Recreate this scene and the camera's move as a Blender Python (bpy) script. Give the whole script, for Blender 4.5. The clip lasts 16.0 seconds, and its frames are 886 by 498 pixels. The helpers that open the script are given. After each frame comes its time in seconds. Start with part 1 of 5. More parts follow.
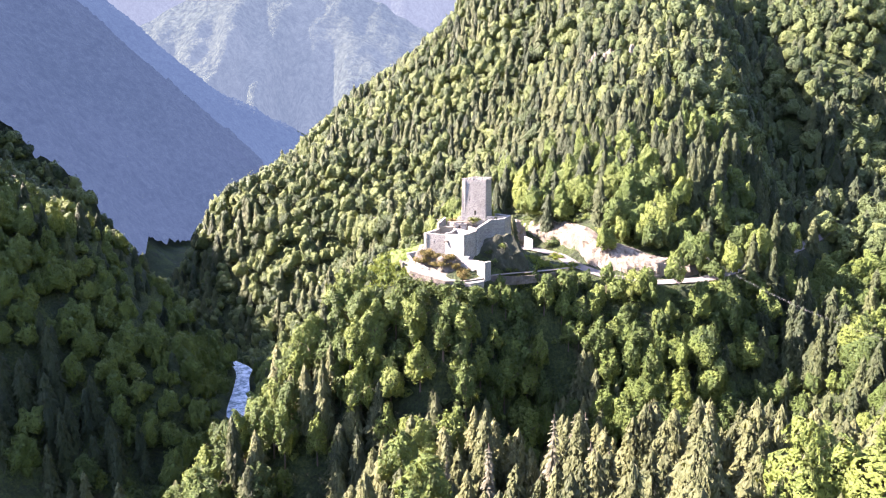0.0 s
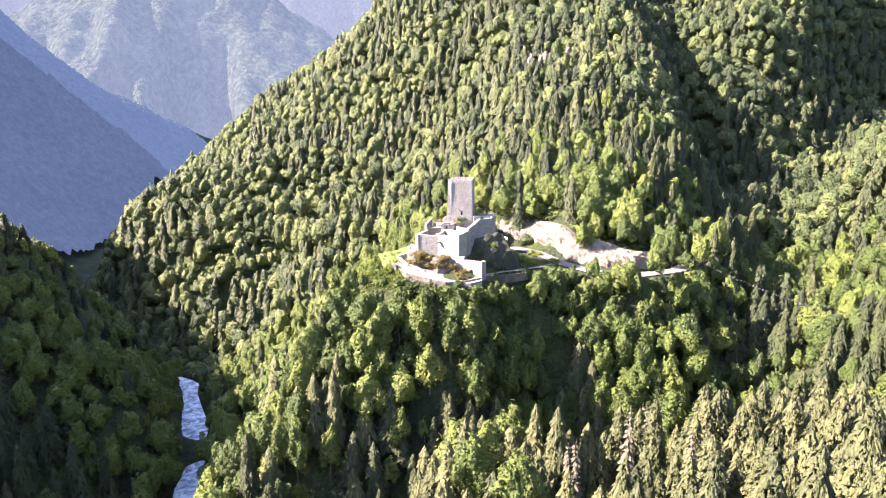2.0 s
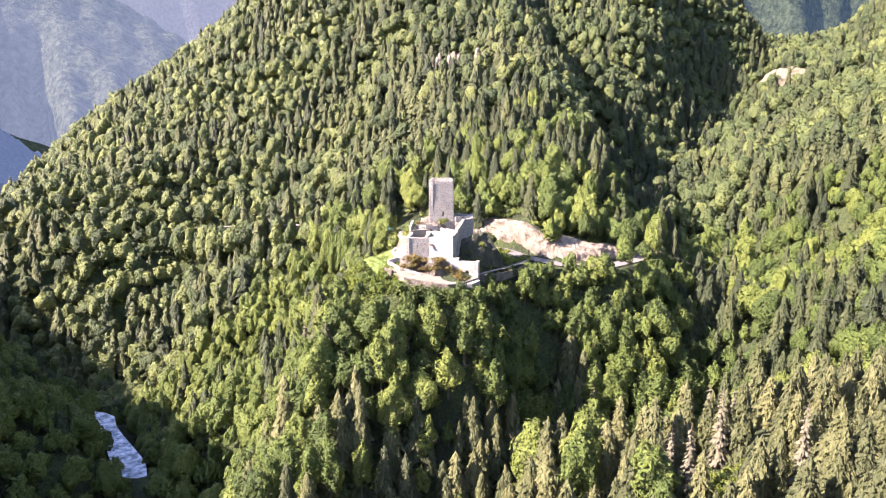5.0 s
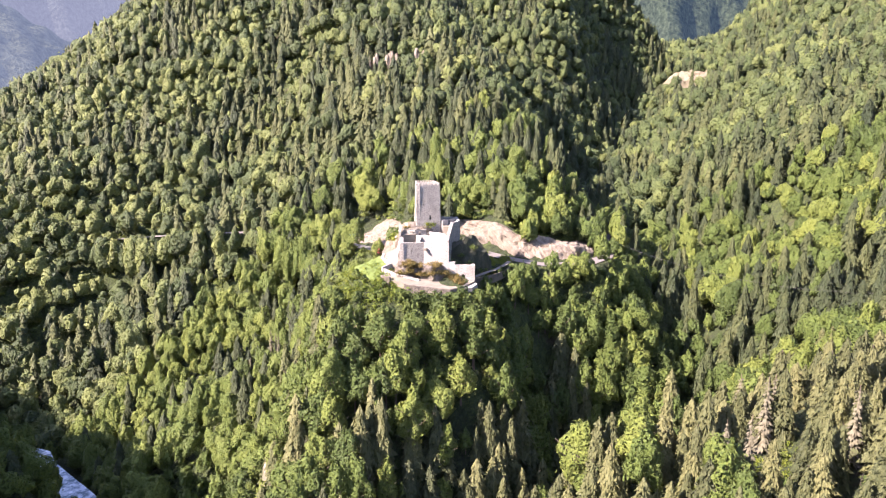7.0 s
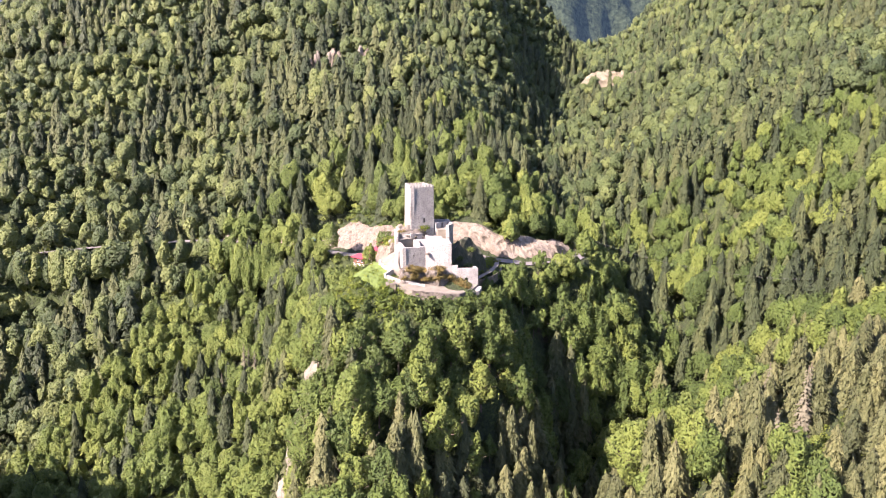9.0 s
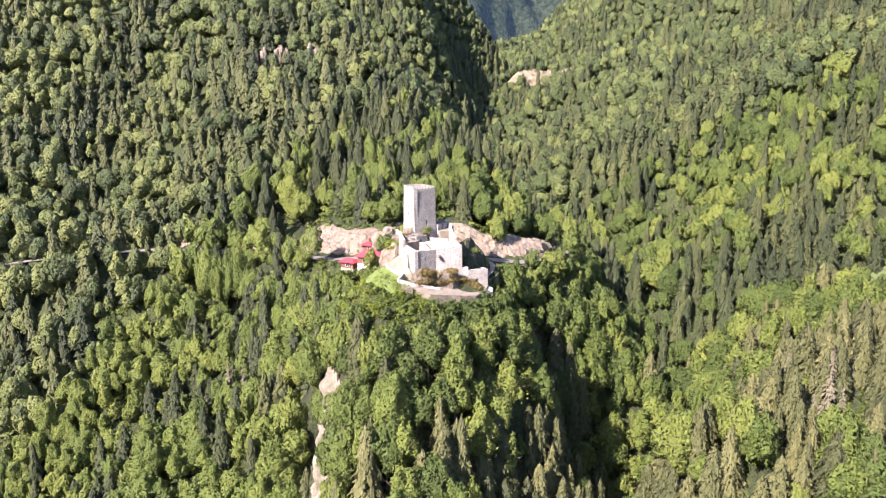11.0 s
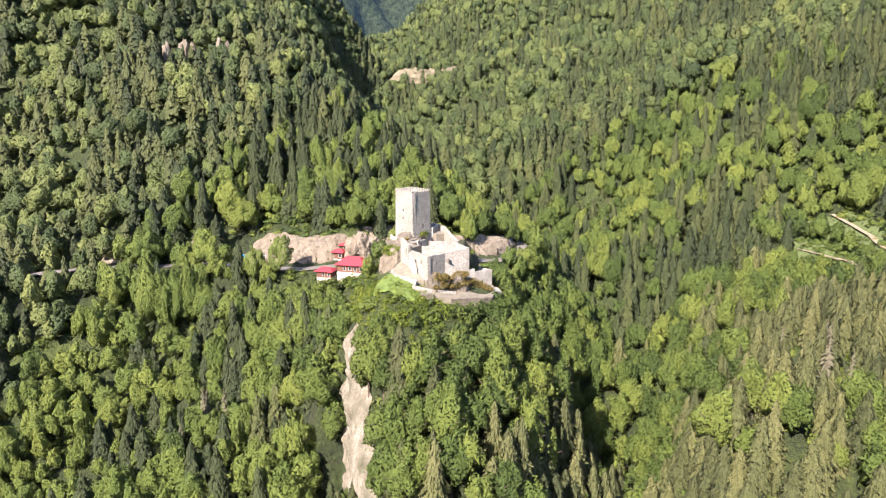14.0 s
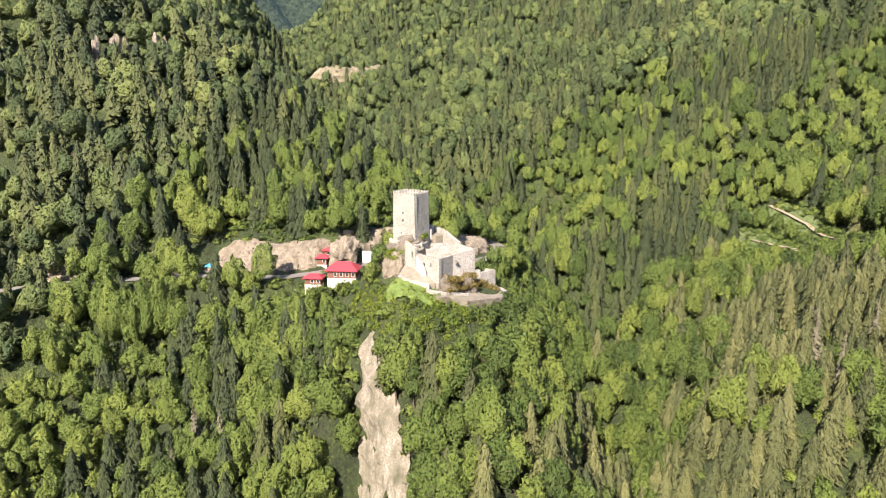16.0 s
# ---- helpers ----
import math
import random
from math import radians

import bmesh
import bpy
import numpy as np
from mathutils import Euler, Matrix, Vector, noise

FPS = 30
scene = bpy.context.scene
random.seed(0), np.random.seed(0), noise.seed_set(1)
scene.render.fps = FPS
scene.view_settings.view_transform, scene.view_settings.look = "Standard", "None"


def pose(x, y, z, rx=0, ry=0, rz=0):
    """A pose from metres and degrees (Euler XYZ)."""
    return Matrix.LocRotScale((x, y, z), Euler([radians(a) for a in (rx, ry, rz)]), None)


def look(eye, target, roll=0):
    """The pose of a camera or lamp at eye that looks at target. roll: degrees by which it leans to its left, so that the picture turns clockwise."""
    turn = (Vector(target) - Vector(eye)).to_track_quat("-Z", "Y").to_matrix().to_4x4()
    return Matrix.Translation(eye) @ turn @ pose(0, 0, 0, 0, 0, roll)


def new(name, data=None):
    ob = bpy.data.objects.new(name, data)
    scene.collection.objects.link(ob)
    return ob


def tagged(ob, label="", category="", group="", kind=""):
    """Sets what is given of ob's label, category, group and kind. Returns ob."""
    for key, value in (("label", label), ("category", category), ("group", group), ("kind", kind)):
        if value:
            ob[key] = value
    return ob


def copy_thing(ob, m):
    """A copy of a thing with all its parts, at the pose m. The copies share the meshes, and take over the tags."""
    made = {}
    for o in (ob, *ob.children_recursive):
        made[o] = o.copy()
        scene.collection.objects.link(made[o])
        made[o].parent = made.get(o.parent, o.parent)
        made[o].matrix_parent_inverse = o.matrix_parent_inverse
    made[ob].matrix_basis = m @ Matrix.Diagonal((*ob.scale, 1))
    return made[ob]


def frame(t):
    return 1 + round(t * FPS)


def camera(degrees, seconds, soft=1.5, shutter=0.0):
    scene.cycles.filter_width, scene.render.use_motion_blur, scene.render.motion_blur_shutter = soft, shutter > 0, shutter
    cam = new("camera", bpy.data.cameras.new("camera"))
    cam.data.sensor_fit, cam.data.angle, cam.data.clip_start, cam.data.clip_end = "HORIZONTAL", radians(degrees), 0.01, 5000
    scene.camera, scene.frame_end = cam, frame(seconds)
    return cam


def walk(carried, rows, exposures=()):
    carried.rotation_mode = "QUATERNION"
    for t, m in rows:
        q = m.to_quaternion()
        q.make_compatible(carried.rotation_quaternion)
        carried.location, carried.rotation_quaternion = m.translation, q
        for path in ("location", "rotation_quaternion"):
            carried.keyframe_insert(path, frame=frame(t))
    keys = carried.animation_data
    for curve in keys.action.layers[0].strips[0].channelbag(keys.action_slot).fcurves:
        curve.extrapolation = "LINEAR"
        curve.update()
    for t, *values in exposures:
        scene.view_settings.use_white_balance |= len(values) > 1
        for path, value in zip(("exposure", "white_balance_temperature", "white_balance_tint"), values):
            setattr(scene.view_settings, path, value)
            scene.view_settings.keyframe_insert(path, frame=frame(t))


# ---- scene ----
cam = camera(68.6, 16.0, soft=1.1)
METRES, EYE, TILT, LEAN, TURN = 250.0, 150.0, -11.75, 0.0, 0.0
ROWS = [
    (0.0, 0.0, 0.0, 0.0, 0.0, 0.0, -0.0),
    (0.5, -0.0306, 0.0004, 0.0005, -1.93, -0.03, 0.39),
    (1.0, -0.0616, 0.0026, 0.0013, -3.93, -0.06, 0.77),
    (1.5, -0.0924, 0.006, 0.0026, -6.46, -0.13, 1.28),
    (2.0, -0.1233, 0.0113, 0.0044, -9.4, -0.24, 1.87),
    (2.5, -0.1537, 0.0182, 0.0064, -12.12, -0.38, 2.41),
    (3.0, -0.1839, 0.0263, 0.0087, -14.52, -0.52, 2.89),
    (3.5, -0.2135, 0.036, 0.0111, -16.75, -0.68, 3.35),
    (4.0, -0.2428, 0.0467, 0.0137, -18.96, -0.85, 3.77),
    (6.5, -0.3784, 0.1212, 0.0322, -30.65, -1.92, 5.94),
    (7.0, -0.4017, 0.1417, 0.0369, -33.06, -2.17, 6.37),
    (7.5, -0.4237, 0.1634, 0.0418, -35.4, -2.44, 6.77),
    (8.0, -0.4451, 0.1855, 0.047, -37.69, -2.75, 7.17),
    (8.5, -0.4663, 0.208, 0.0523, -39.95, -3.1, 7.54),
    (9.0, -0.4872, 0.2306, 0.0578, -42.2, -3.46, 7.91),
    (11.5, -0.5829, 0.35, 0.0877, -53.04, -5.4, 9.46),
    (12.0, -0.5996, 0.3759, 0.0943, -55.27, -5.83, 9.73),
    (12.5, -0.6152, 0.4025, 0.1007, -57.78, -6.3, 10.03),
    (13.0, -0.6297, 0.4297, 0.1074, -60.28, -6.79, 10.28),
    (13.5, -0.6427, 0.4575, 0.114, -62.7, -7.28, 10.51),
    (14.0, -0.6544, 0.4858, 0.1205, -65.06, -7.73, 10.72),
    (14.5, -0.6648, 0.5145, 0.1273, -67.43, -8.21, 10.91),
    (15.0, -0.6738, 0.5436, 0.134, -69.8, -8.71, 11.09),
    (15.5, -0.682, 0.573, 0.1408, -72.17, -9.2, 11.25),
    (16.0, -0.6892, 0.6026, 0.1476, -74.45, -9.69, 11.38),
]
walk(cam, [(t, pose(0, 0, EYE, TILT, LEAN, TURN) @ pose(METRES * x, METRES * y, METRES * z, 90 + pitch, roll, yaw)) for t, x, y, z, yaw, pitch, roll in ROWS],
     exposures=[(0.0, 3.10, 6300, 35), (4.0, 2.80, 6400, 37), (9.0, 2.31, 6280, 38), (12.5, 2.08, 6150, 30), (16.0, 1.85, 6500, 20)])
# ---- world, sun ----
SUN_AZ, SUN_EL = radians(-83.0), radians(38.5)   # azimuth clockwise from +y
world = bpy.data.worlds.new("sky")
scene.world = world
world.use_nodes = True
wn = world.node_tree.nodes
sky = wn.new("ShaderNodeTexSky")
sky.sky_type, sky.sun_disc = "NISHITA", False
sky.sun_elevation, sky.sun_rotation = SUN_EL, SUN_AZ
sky.altitude, sky.dust_density = 900, 1.6
world.node_tree.links.new(sky.outputs[0], wn["Background"].inputs[0])
wn["Background"].inputs[1].default_value = 0.10
sun_lamp = bpy.data.lights.new("sun", "SUN")
sun_lamp.energy, sun_lamp.angle, sun_lamp.color = 5.0, radians(0.6), (1.0, 0.90, 0.73)
sun = new("sun", sun_lamp)
sun_dir = Vector((math.sin(SUN_AZ) * math.cos(SUN_EL), math.cos(SUN_AZ) * math.cos(SUN_EL), math.sin(SUN_EL)))
sun.matrix_world = look(sun_dir * 900, (0, 0, 0))
# ---- materials ----
class Nodes:
    """A small helper to string shader nodes together."""

    def __init__(self, name):
        self.mat = bpy.data.materials.new(name)
        self.mat.use_nodes = True
        self.tree = self.mat.node_tree
        self.bsdf = self.tree.nodes["Principled BSDF"]
        self.geo = None

    def add(self, kind, **settings):
        n = self.tree.nodes.new("ShaderNode" + kind)
        for k, v in settings.items():
            n.inputs[k.replace("_", " ")].default_value = v
        return n

    def link(self, a, b):
        self.tree.links.new(a, b)

    def place(self):
        if self.geo is None:
            self.geo = self.add("NewGeometry")
        return self.geo.outputs["Position"]

    def noise(self, scale, detail=4.0, rough=0.55, stretch=None):
        n = self.add("TexNoise", Scale=scale, Detail=detail, Roughness=rough)
        src = self.place()
        if stretch:
            m = self.add("Mapping")
            m.inputs["Scale"].default_value = stretch
            self.link(src, m.inputs["Vector"])
            src = m.outputs[0]
        self.link(src, n.inputs["Vector"])
        return n.outputs["Fac"]

    def ramp(self, fac, stops):
        r = self.add("ValToRGB")
        e = r.color_ramp.elements
        while len(e) < len(stops):
            e.new(0.5)
        for i, (p, c) in enumerate(stops):
            e[i].position, e[i].color = p, (*c, 1)
        self.link(fac, r.inputs[0])
        return r.outputs[0]

    def math(self, op, a, b):
        n = self.tree.nodes.new("ShaderNodeMath")
        n.operation = op
        for i, v in enumerate((a, b)):
            if isinstance(v, (int, float)):
                n.inputs[i].default_value = v
            else:
                self.link(v, n.inputs[i])
        return n.outputs[0]

    def mix(self, fac, a, b, blend="MIX"):
        n = self.tree.nodes.new("ShaderNodeMix")
        n.data_type, n.blend_type = "RGBA", blend
        for sock, v in ((n.inputs[0], fac), (n.inputs[6], a), (n.inputs[7], b)):
            if isinstance(v, (int, float)):
                sock.default_value = v
            elif isinstance(v, tuple):
                sock.default_value = (*v, 1)
            else:
                self.link(v, sock)
        return n.outputs[2]

    def bump(self, height, strength, distance):
        b = self.add("Bump", Strength=strength, Distance=distance)
        self.link(height, b.inputs["Height"])
        self.link(b.outputs[0], self.bsdf.inputs["Normal"])

    def base(self, colour, rough=0.8):
        if isinstance(colour, tuple):
            self.bsdf.inputs["Base Color"].default_value = (*colour, 1)
        else:
            self.link(colour, self.bsdf.inputs["Base Color"])
        self.bsdf.inputs["Roughness"].default_value = rough
        return self.mat


def foliage(name, dark, mid, light, glow=0.25, dry=None, lace=0.0, droop=1.0, grain=1.0):
    """Leaves: the tone varies from tree to tree, from spray to spray and slowly over the slope. lace: how much of a spray is gaps; droop: under 1, the gaps hang down; grain: under 1, coarser tufts."""
    n = Nodes(name)
    info = n.add("ObjectInfo")
    att = n.add("Attribute")
    att.attribute_name = "tone"
    n.place()
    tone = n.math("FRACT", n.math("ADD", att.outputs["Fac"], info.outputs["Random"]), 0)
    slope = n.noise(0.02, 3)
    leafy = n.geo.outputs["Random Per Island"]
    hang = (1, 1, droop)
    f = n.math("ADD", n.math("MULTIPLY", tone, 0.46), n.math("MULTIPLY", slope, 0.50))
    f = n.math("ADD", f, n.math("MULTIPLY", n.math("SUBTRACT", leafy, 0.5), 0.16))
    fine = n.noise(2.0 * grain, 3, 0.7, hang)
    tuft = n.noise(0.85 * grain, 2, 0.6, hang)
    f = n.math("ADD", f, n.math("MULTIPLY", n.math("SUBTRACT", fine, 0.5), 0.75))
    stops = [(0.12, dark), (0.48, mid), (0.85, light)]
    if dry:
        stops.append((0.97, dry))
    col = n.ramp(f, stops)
    n.base(col, 0.6)
    n.bsdf.inputs["Specular IOR Level"].default_value = 0.25
    n.bump(n.math("ADD", n.math("MULTIPLY", tuft, 1.3), n.math("MULTIPLY", fine, 0.6)), 1.0, 1.1 / grain)
    tr = n.add("BsdfTranslucent")
    n.link(n.mix(0.5, col, (0.20, 0.22, 0.02)), tr.inputs["Color"])
    mx = n.add("MixShader", Fac=glow)
    n.link(n.bsdf.outputs[0], mx.inputs[1])
    n.link(tr.outputs[0], mx.inputs[2])
    last = mx
    if lace:
        gaps = n.math("LESS_THAN", n.noise(1.7 * grain, 2, 0.8, hang), lace)
        last = n.add("MixShader")
        n.link(gaps, last.inputs[0])
        n.link(mx.outputs[0], last.inputs[1])
        n.link(n.add("BsdfTransparent").outputs[0], last.inputs[2])
    n.link(last.outputs[0], n.tree.nodes["Material Output"].inputs["Surface"])
    return n.mat


BROAD_TONES = (0.028, 0.049, 0.013), (0.071, 0.108, 0.022), (0.150, 0.184, 0.036)
NEEDLE_TONES = (0.020, 0.033, 0.015), (0.045, 0.060, 0.022), (0.086, 0.100, 0.034)
OLIVE_TONES = (0.033, 0.044, 0.018), (0.076, 0.087, 0.033), (0.136, 0.139, 0.054)
M_LEAF = foliage("broad_leaves", *BROAD_TONES, 0.14, None, 0.45)
M_HEART = foliage("inner_leaves", *BROAD_TONES, 0.08, None, 0.46)
M_NEEDLE = foliage("spruce_needles", *NEEDLE_TONES, 0.12, None, 0.42, 0.45)
M_STEM = foliage("inner_needles", *NEEDLE_TONES, 0.08, None, 0.44, 0.45)
M_OLIVE = foliage("olive_spruce_needles", *OLIVE_TONES, 0.15, (0.18, 0.162, 0.088), 0.42, 0.45)
M_OLIVE_STEM = foliage("olive_inner_needles", *OLIVE_TONES, 0.08, None, 0.44, 0.45)
# far leaves carry extra blue: distance haze put into the leaf colour
FAR_HAZE_TONES = (0.028, 0.047, 0.019), (0.070, 0.100, 0.033), (0.142, 0.170, 0.050)
M_LEAF_FAR = foliage("far_leaves", *FAR_HAZE_TONES, 0.14, None, 0.44, 1.0, 0.55)
M_HEART_FAR = foliage("far_inner_leaves", *FAR_HAZE_TONES, 0.08, None, 0.44, 1.0, 0.55)
M_NEEDLE_FAR = foliage("far_needles", *NEEDLE_TONES, 0.10, None, 0.40, 0.6, 0.55)
M_BUSH = foliage("bush_leaves", (0.070, 0.115, 0.016), (0.130, 0.180, 0.024), (0.215, 0.250, 0.038), 0.3, None, 0.42)
M_DRYBUSH = foliage("dry_shrub", (0.095, 0.085, 0.028), (0.185, 0.145, 0.044), (0.265, 0.195, 0.070), 0.2, None, 0.42)


def ground_material():
    """The forest floor: tangled herbs, ferns and brambles with some bare soil."""
    n = Nodes("forest_floor")
    leaf = n.noise(1.1, 6, 0.75)
    tone = n.math("ADD", n.math("MULTIPLY", n.noise(0.07, 4), 0.5), n.math("MULTIPLY", leaf, 0.6))
    green = n.ramp(tone, [(0.38, (0.008, 0.015, 0.004)), (0.54, (0.034, 0.054, 0.011)), (0.70, (0.095, 0.130, 0.024))])
    soil = n.mix(leaf, (0.035, 0.028, 0.016), (0.085, 0.066, 0.038))
    n.base(n.mix(n.ramp(n.noise(0.12, 5), [(0.62, (0, 0, 0)), (0.76, (1, 1, 1))]), green, soil), 0.95)
    n.bump(n.math("ADD", leaf, n.math("MULTIPLY", n.noise(0.45, 4), 1.5)), 1.0, 2.2)
    return n.mat


def rock_material(name, lo, mid, hi, scale=0.35, stretch=(1, 1, 0.35), rough=0.9):
    n = Nodes(name)
    big = n.ramp(n.noise(scale, 8, 0.62, stretch), [(0.28, lo), (0.5, mid), (0.72, hi)])
    fine = n.noise(scale * 7, 6, 0.7)
    col = n.mix(n.ramp(fine, [(0.40, (0, 0, 0)), (0.66, (0.85, 0.85, 0.85))]), big, tuple(c * 0.5 for c in mid))
    n.base(col, rough)
    n.bump(n.math("ADD", n.noise(scale * 3, 9, 0.7, stretch), n.math("MULTIPLY", fine, 0.4)), 1.0, 0.9)
    return n.mat


def stone_material(name, lo, hi, stain, stone=0.45):
    """Rubble masonry: courses of uneven stones with paler mortar, rain streaks and lichen."""
    n = Nodes(name)
    vor = n.add("TexVoronoi", Scale=1.0)
    m = n.add("Mapping")
    m.inputs["Scale"].default_value = (1 / stone, 1 / stone, 1.7 / stone)
    n.link(n.place(), m.inputs["Vector"])
    n.link(m.outputs[0], vor.inputs["Vector"])
    edge = n.add("TexVoronoi", Scale=1.0)
    edge.feature = "DISTANCE_TO_EDGE"
    n.link(m.outputs[0], edge.inputs["Vector"])
    bw = n.add("RGBToBW")
    n.link(vor.outputs["Color"], bw.inputs[0])
    per = n.mix(bw.outputs[0], lo, hi)
    joint = n.ramp(edge.outputs["Distance"], [(0.02, (1, 1, 1)), (0.09, (0, 0, 0))])
    col = n.mix(joint, per, tuple(min(1, c * 1.12) for c in hi))
    streak = n.ramp(n.noise(0.7, 6, 0.65, (1, 1, 0.4)), [(0.50, (0, 0, 0)), (0.72, (1, 1, 1))])
    col = n.mix(n.math("MULTIPLY", streak, 0.28), col, stain)
    patch = n.ramp(n.noise(0.22, 5), [(0.45, (0, 0, 0)), (0.7, (1, 1, 1))])
    col = n.mix(n.math("MULTIPLY", patch, 0.35), col, tuple(c * 0.75 for c in stain))
    n.base(col, 0.9)
    n.bump(n.math("ADD", edge.outputs["Distance"], n.noise(4, 6)), 0.5, 0.08)
    return n.mat


def plain_material(name, colour, rough=0.8, vary=0.25, scale=1.5, metal=0.0):
    n = Nodes(name)
    n.base(n.mix(n.noise(scale, 6), tuple(c * (1 - vary) for c in colour), tuple(min(1, c * (1 + vary)) for c in colour)), rough)
    n.bsdf.inputs["Metallic"].default_value = metal
    n.bump(n.noise(scale * 5, 5), 0.25, 0.03)
    return n.mat


M_GROUND = ground_material()
M_CUT = rock_material("cut_rock", (0.105, 0.085, 0.058), (0.225, 0.190, 0.140), (0.33, 0.292, 0.232), 0.42, (1, 1, 0.2))
M_SLIP = rock_material("landslip_earth", (0.10, 0.088, 0.055), (0.20, 0.178, 0.118), (0.29, 0.262, 0.185), 0.2, (1, 1, 0.3))
M_CLIFF = rock_material("cliff_rock", (0.060, 0.066, 0.030), (0.205, 0.185, 0.138), (0.37, 0.34, 0.28), 0.30, (1, 1, 0.22))
M_BOULDER = rock_material("crag_rock", (0.085, 0.075, 0.055), (0.165, 0.142, 0.112), (0.27, 0.24, 0.195), 0.5, (1, 1, 0.8))
# overgrown rock, its colours darkened to stand for the castle's shade
M_MOSSY_SHADE = rock_material("shaded_mossy_rock", (0.018, 0.026, 0.012), (0.048, 0.056, 0.028), (0.11, 0.105, 0.075), 0.5, (1, 1, 0.5))
M_STONE = stone_material("castle_stone", (0.135, 0.129, 0.113), (0.31, 0.297, 0.260), (0.10, 0.092, 0.077))
M_RENDERED = stone_material("limewashed_stone", (0.175, 0.167, 0.148), (0.33, 0.316, 0.285), (0.13, 0.122, 0.10), 0.6)
M_DARK = plain_material("shadowed_recess", (0.04, 0.037, 0.033), 0.95)
M_PAVE = plain_material("trodden_earth_paving", (0.165, 0.148, 0.112), 0.95, 0.5, 0.6)
M_SLAB = plain_material("wall_cap_stone", (0.30, 0.28, 0.25), 0.9, 0.25, 0.8)
M_ROAD = plain_material("pale_concrete_road", (0.13, 0.122, 0.11), 0.9, 0.3, 0.4)
M_TRACK = plain_material("earth_track", (0.21, 0.175, 0.12), 0.95, 0.3, 0.4)
M_RED = plain_material("red_metal_roof", (0.27, 0.032, 0.042), 0.5, 0.15, 0.8)
M_WOOD = plain_material("weathered_timber", (0.115, 0.052, 0.032), 0.8, 0.3, 2.0)
M_WHITE = plain_material("white_render", (0.42, 0.40, 0.375), 0.85, 0.08, 1.0)
M_BARK = plain_material("bark", (0.09, 0.07, 0.05), 0.95, 0.4, 3.0)
M_DEAD = plain_material("bleached_dead_wood", (0.10, 0.094, 0.058), 0.9, 0.25, 3.0)
M_METAL = plain_material("galvanised_steel", (0.45, 0.45, 0.45), 0.45, 0.1, 2.0, 0.8)
M_CABLE = plain_material("black_cable", (0.07, 0.07, 0.07), 0.5, 0.1)
M_BLUE = plain_material("blue_canvas", (0.03, 0.22, 0.42), 0.6, 0.15)
M_CAR = plain_material("white_car_paint", (0.75, 0.75, 0.75), 0.25, 0.03)
M_GLASS = plain_material("dark_window_glass", (0.03, 0.035, 0.04), 0.08, 0.1)
M_RUBBER = plain_material("rubber", (0.03, 0.03, 0.03), 0.8, 0.2)


def water_material():
    n = Nodes("white_water")
    foam = n.ramp(n.noise(0.35, 8, 0.7), [(0.42, (0.16, 0.22, 0.24)), (0.56, (0.55, 0.62, 0.65)), (0.7, (0.88, 0.9, 0.92))])
    n.base(foam, 0.25)
    n.bump(n.noise(0.8, 6, 0.7), 0.8, 0.5)
    return n.mat


def haze_glow_material(name, leaf, lo, hi, crown=0.07):
    """Far ridges; the haze of kilometres of lit air is painted on as emission."""
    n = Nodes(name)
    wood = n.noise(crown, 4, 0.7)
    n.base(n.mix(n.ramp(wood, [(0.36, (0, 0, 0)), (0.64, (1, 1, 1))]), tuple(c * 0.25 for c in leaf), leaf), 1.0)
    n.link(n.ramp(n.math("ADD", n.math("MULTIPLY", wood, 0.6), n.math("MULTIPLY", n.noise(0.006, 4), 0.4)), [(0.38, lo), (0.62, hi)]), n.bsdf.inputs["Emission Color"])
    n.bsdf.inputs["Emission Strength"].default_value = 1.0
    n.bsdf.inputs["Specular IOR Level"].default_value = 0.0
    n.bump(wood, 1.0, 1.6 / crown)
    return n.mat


M_WATER = water_material()
# ---- the land ----
def mesh_arrays(name, verts, faces, mats, smooth=False, tone=None, slot=None):
    """A mesh from a vertex array and an array of faces that all have the same number of corners."""
    me = bpy.data.meshes.new(name)
    faces = np.asarray(faces, dtype=np.int32)
    count, corners = faces.shape
    me.vertices.add(len(verts))
    me.vertices.foreach_set("co", np.asarray(verts, dtype=np.float32).ravel())
    me.loops.add(count * corners)
    me.loops.foreach_set("vertex_index", faces.ravel())
    me.polygons.add(count)
    me.polygons.foreach_set("loop_start", np.arange(0, count * corners, corners, dtype=np.int32))
    me.polygons.foreach_set("use_smooth", np.full(count, smooth))
    for m in mats:
        me.materials.append(m)
    if slot is not None:
        me.polygons.foreach_set("material_index", np.asarray(slot, dtype=np.int32))
    if tone is not None:
        me.attributes.new("tone", "FLOAT", "POINT").data.foreach_set("value", np.asarray(tone, dtype=np.float32))
    me.update(calc_edges=True)
    return me


def along(line, step):
    """Points along a polyline at even steps."""
    p = np.array(line, dtype=float)
    out = [p[:1]]
    for a, b in zip(p[:-1], p[1:]):
        n = max(1, int(round(np.linalg.norm((b - a)[:2]) / step)))
        out.append(a + (b - a) * (np.arange(1, n + 1) / n)[:, None])
    return np.concatenate(out)


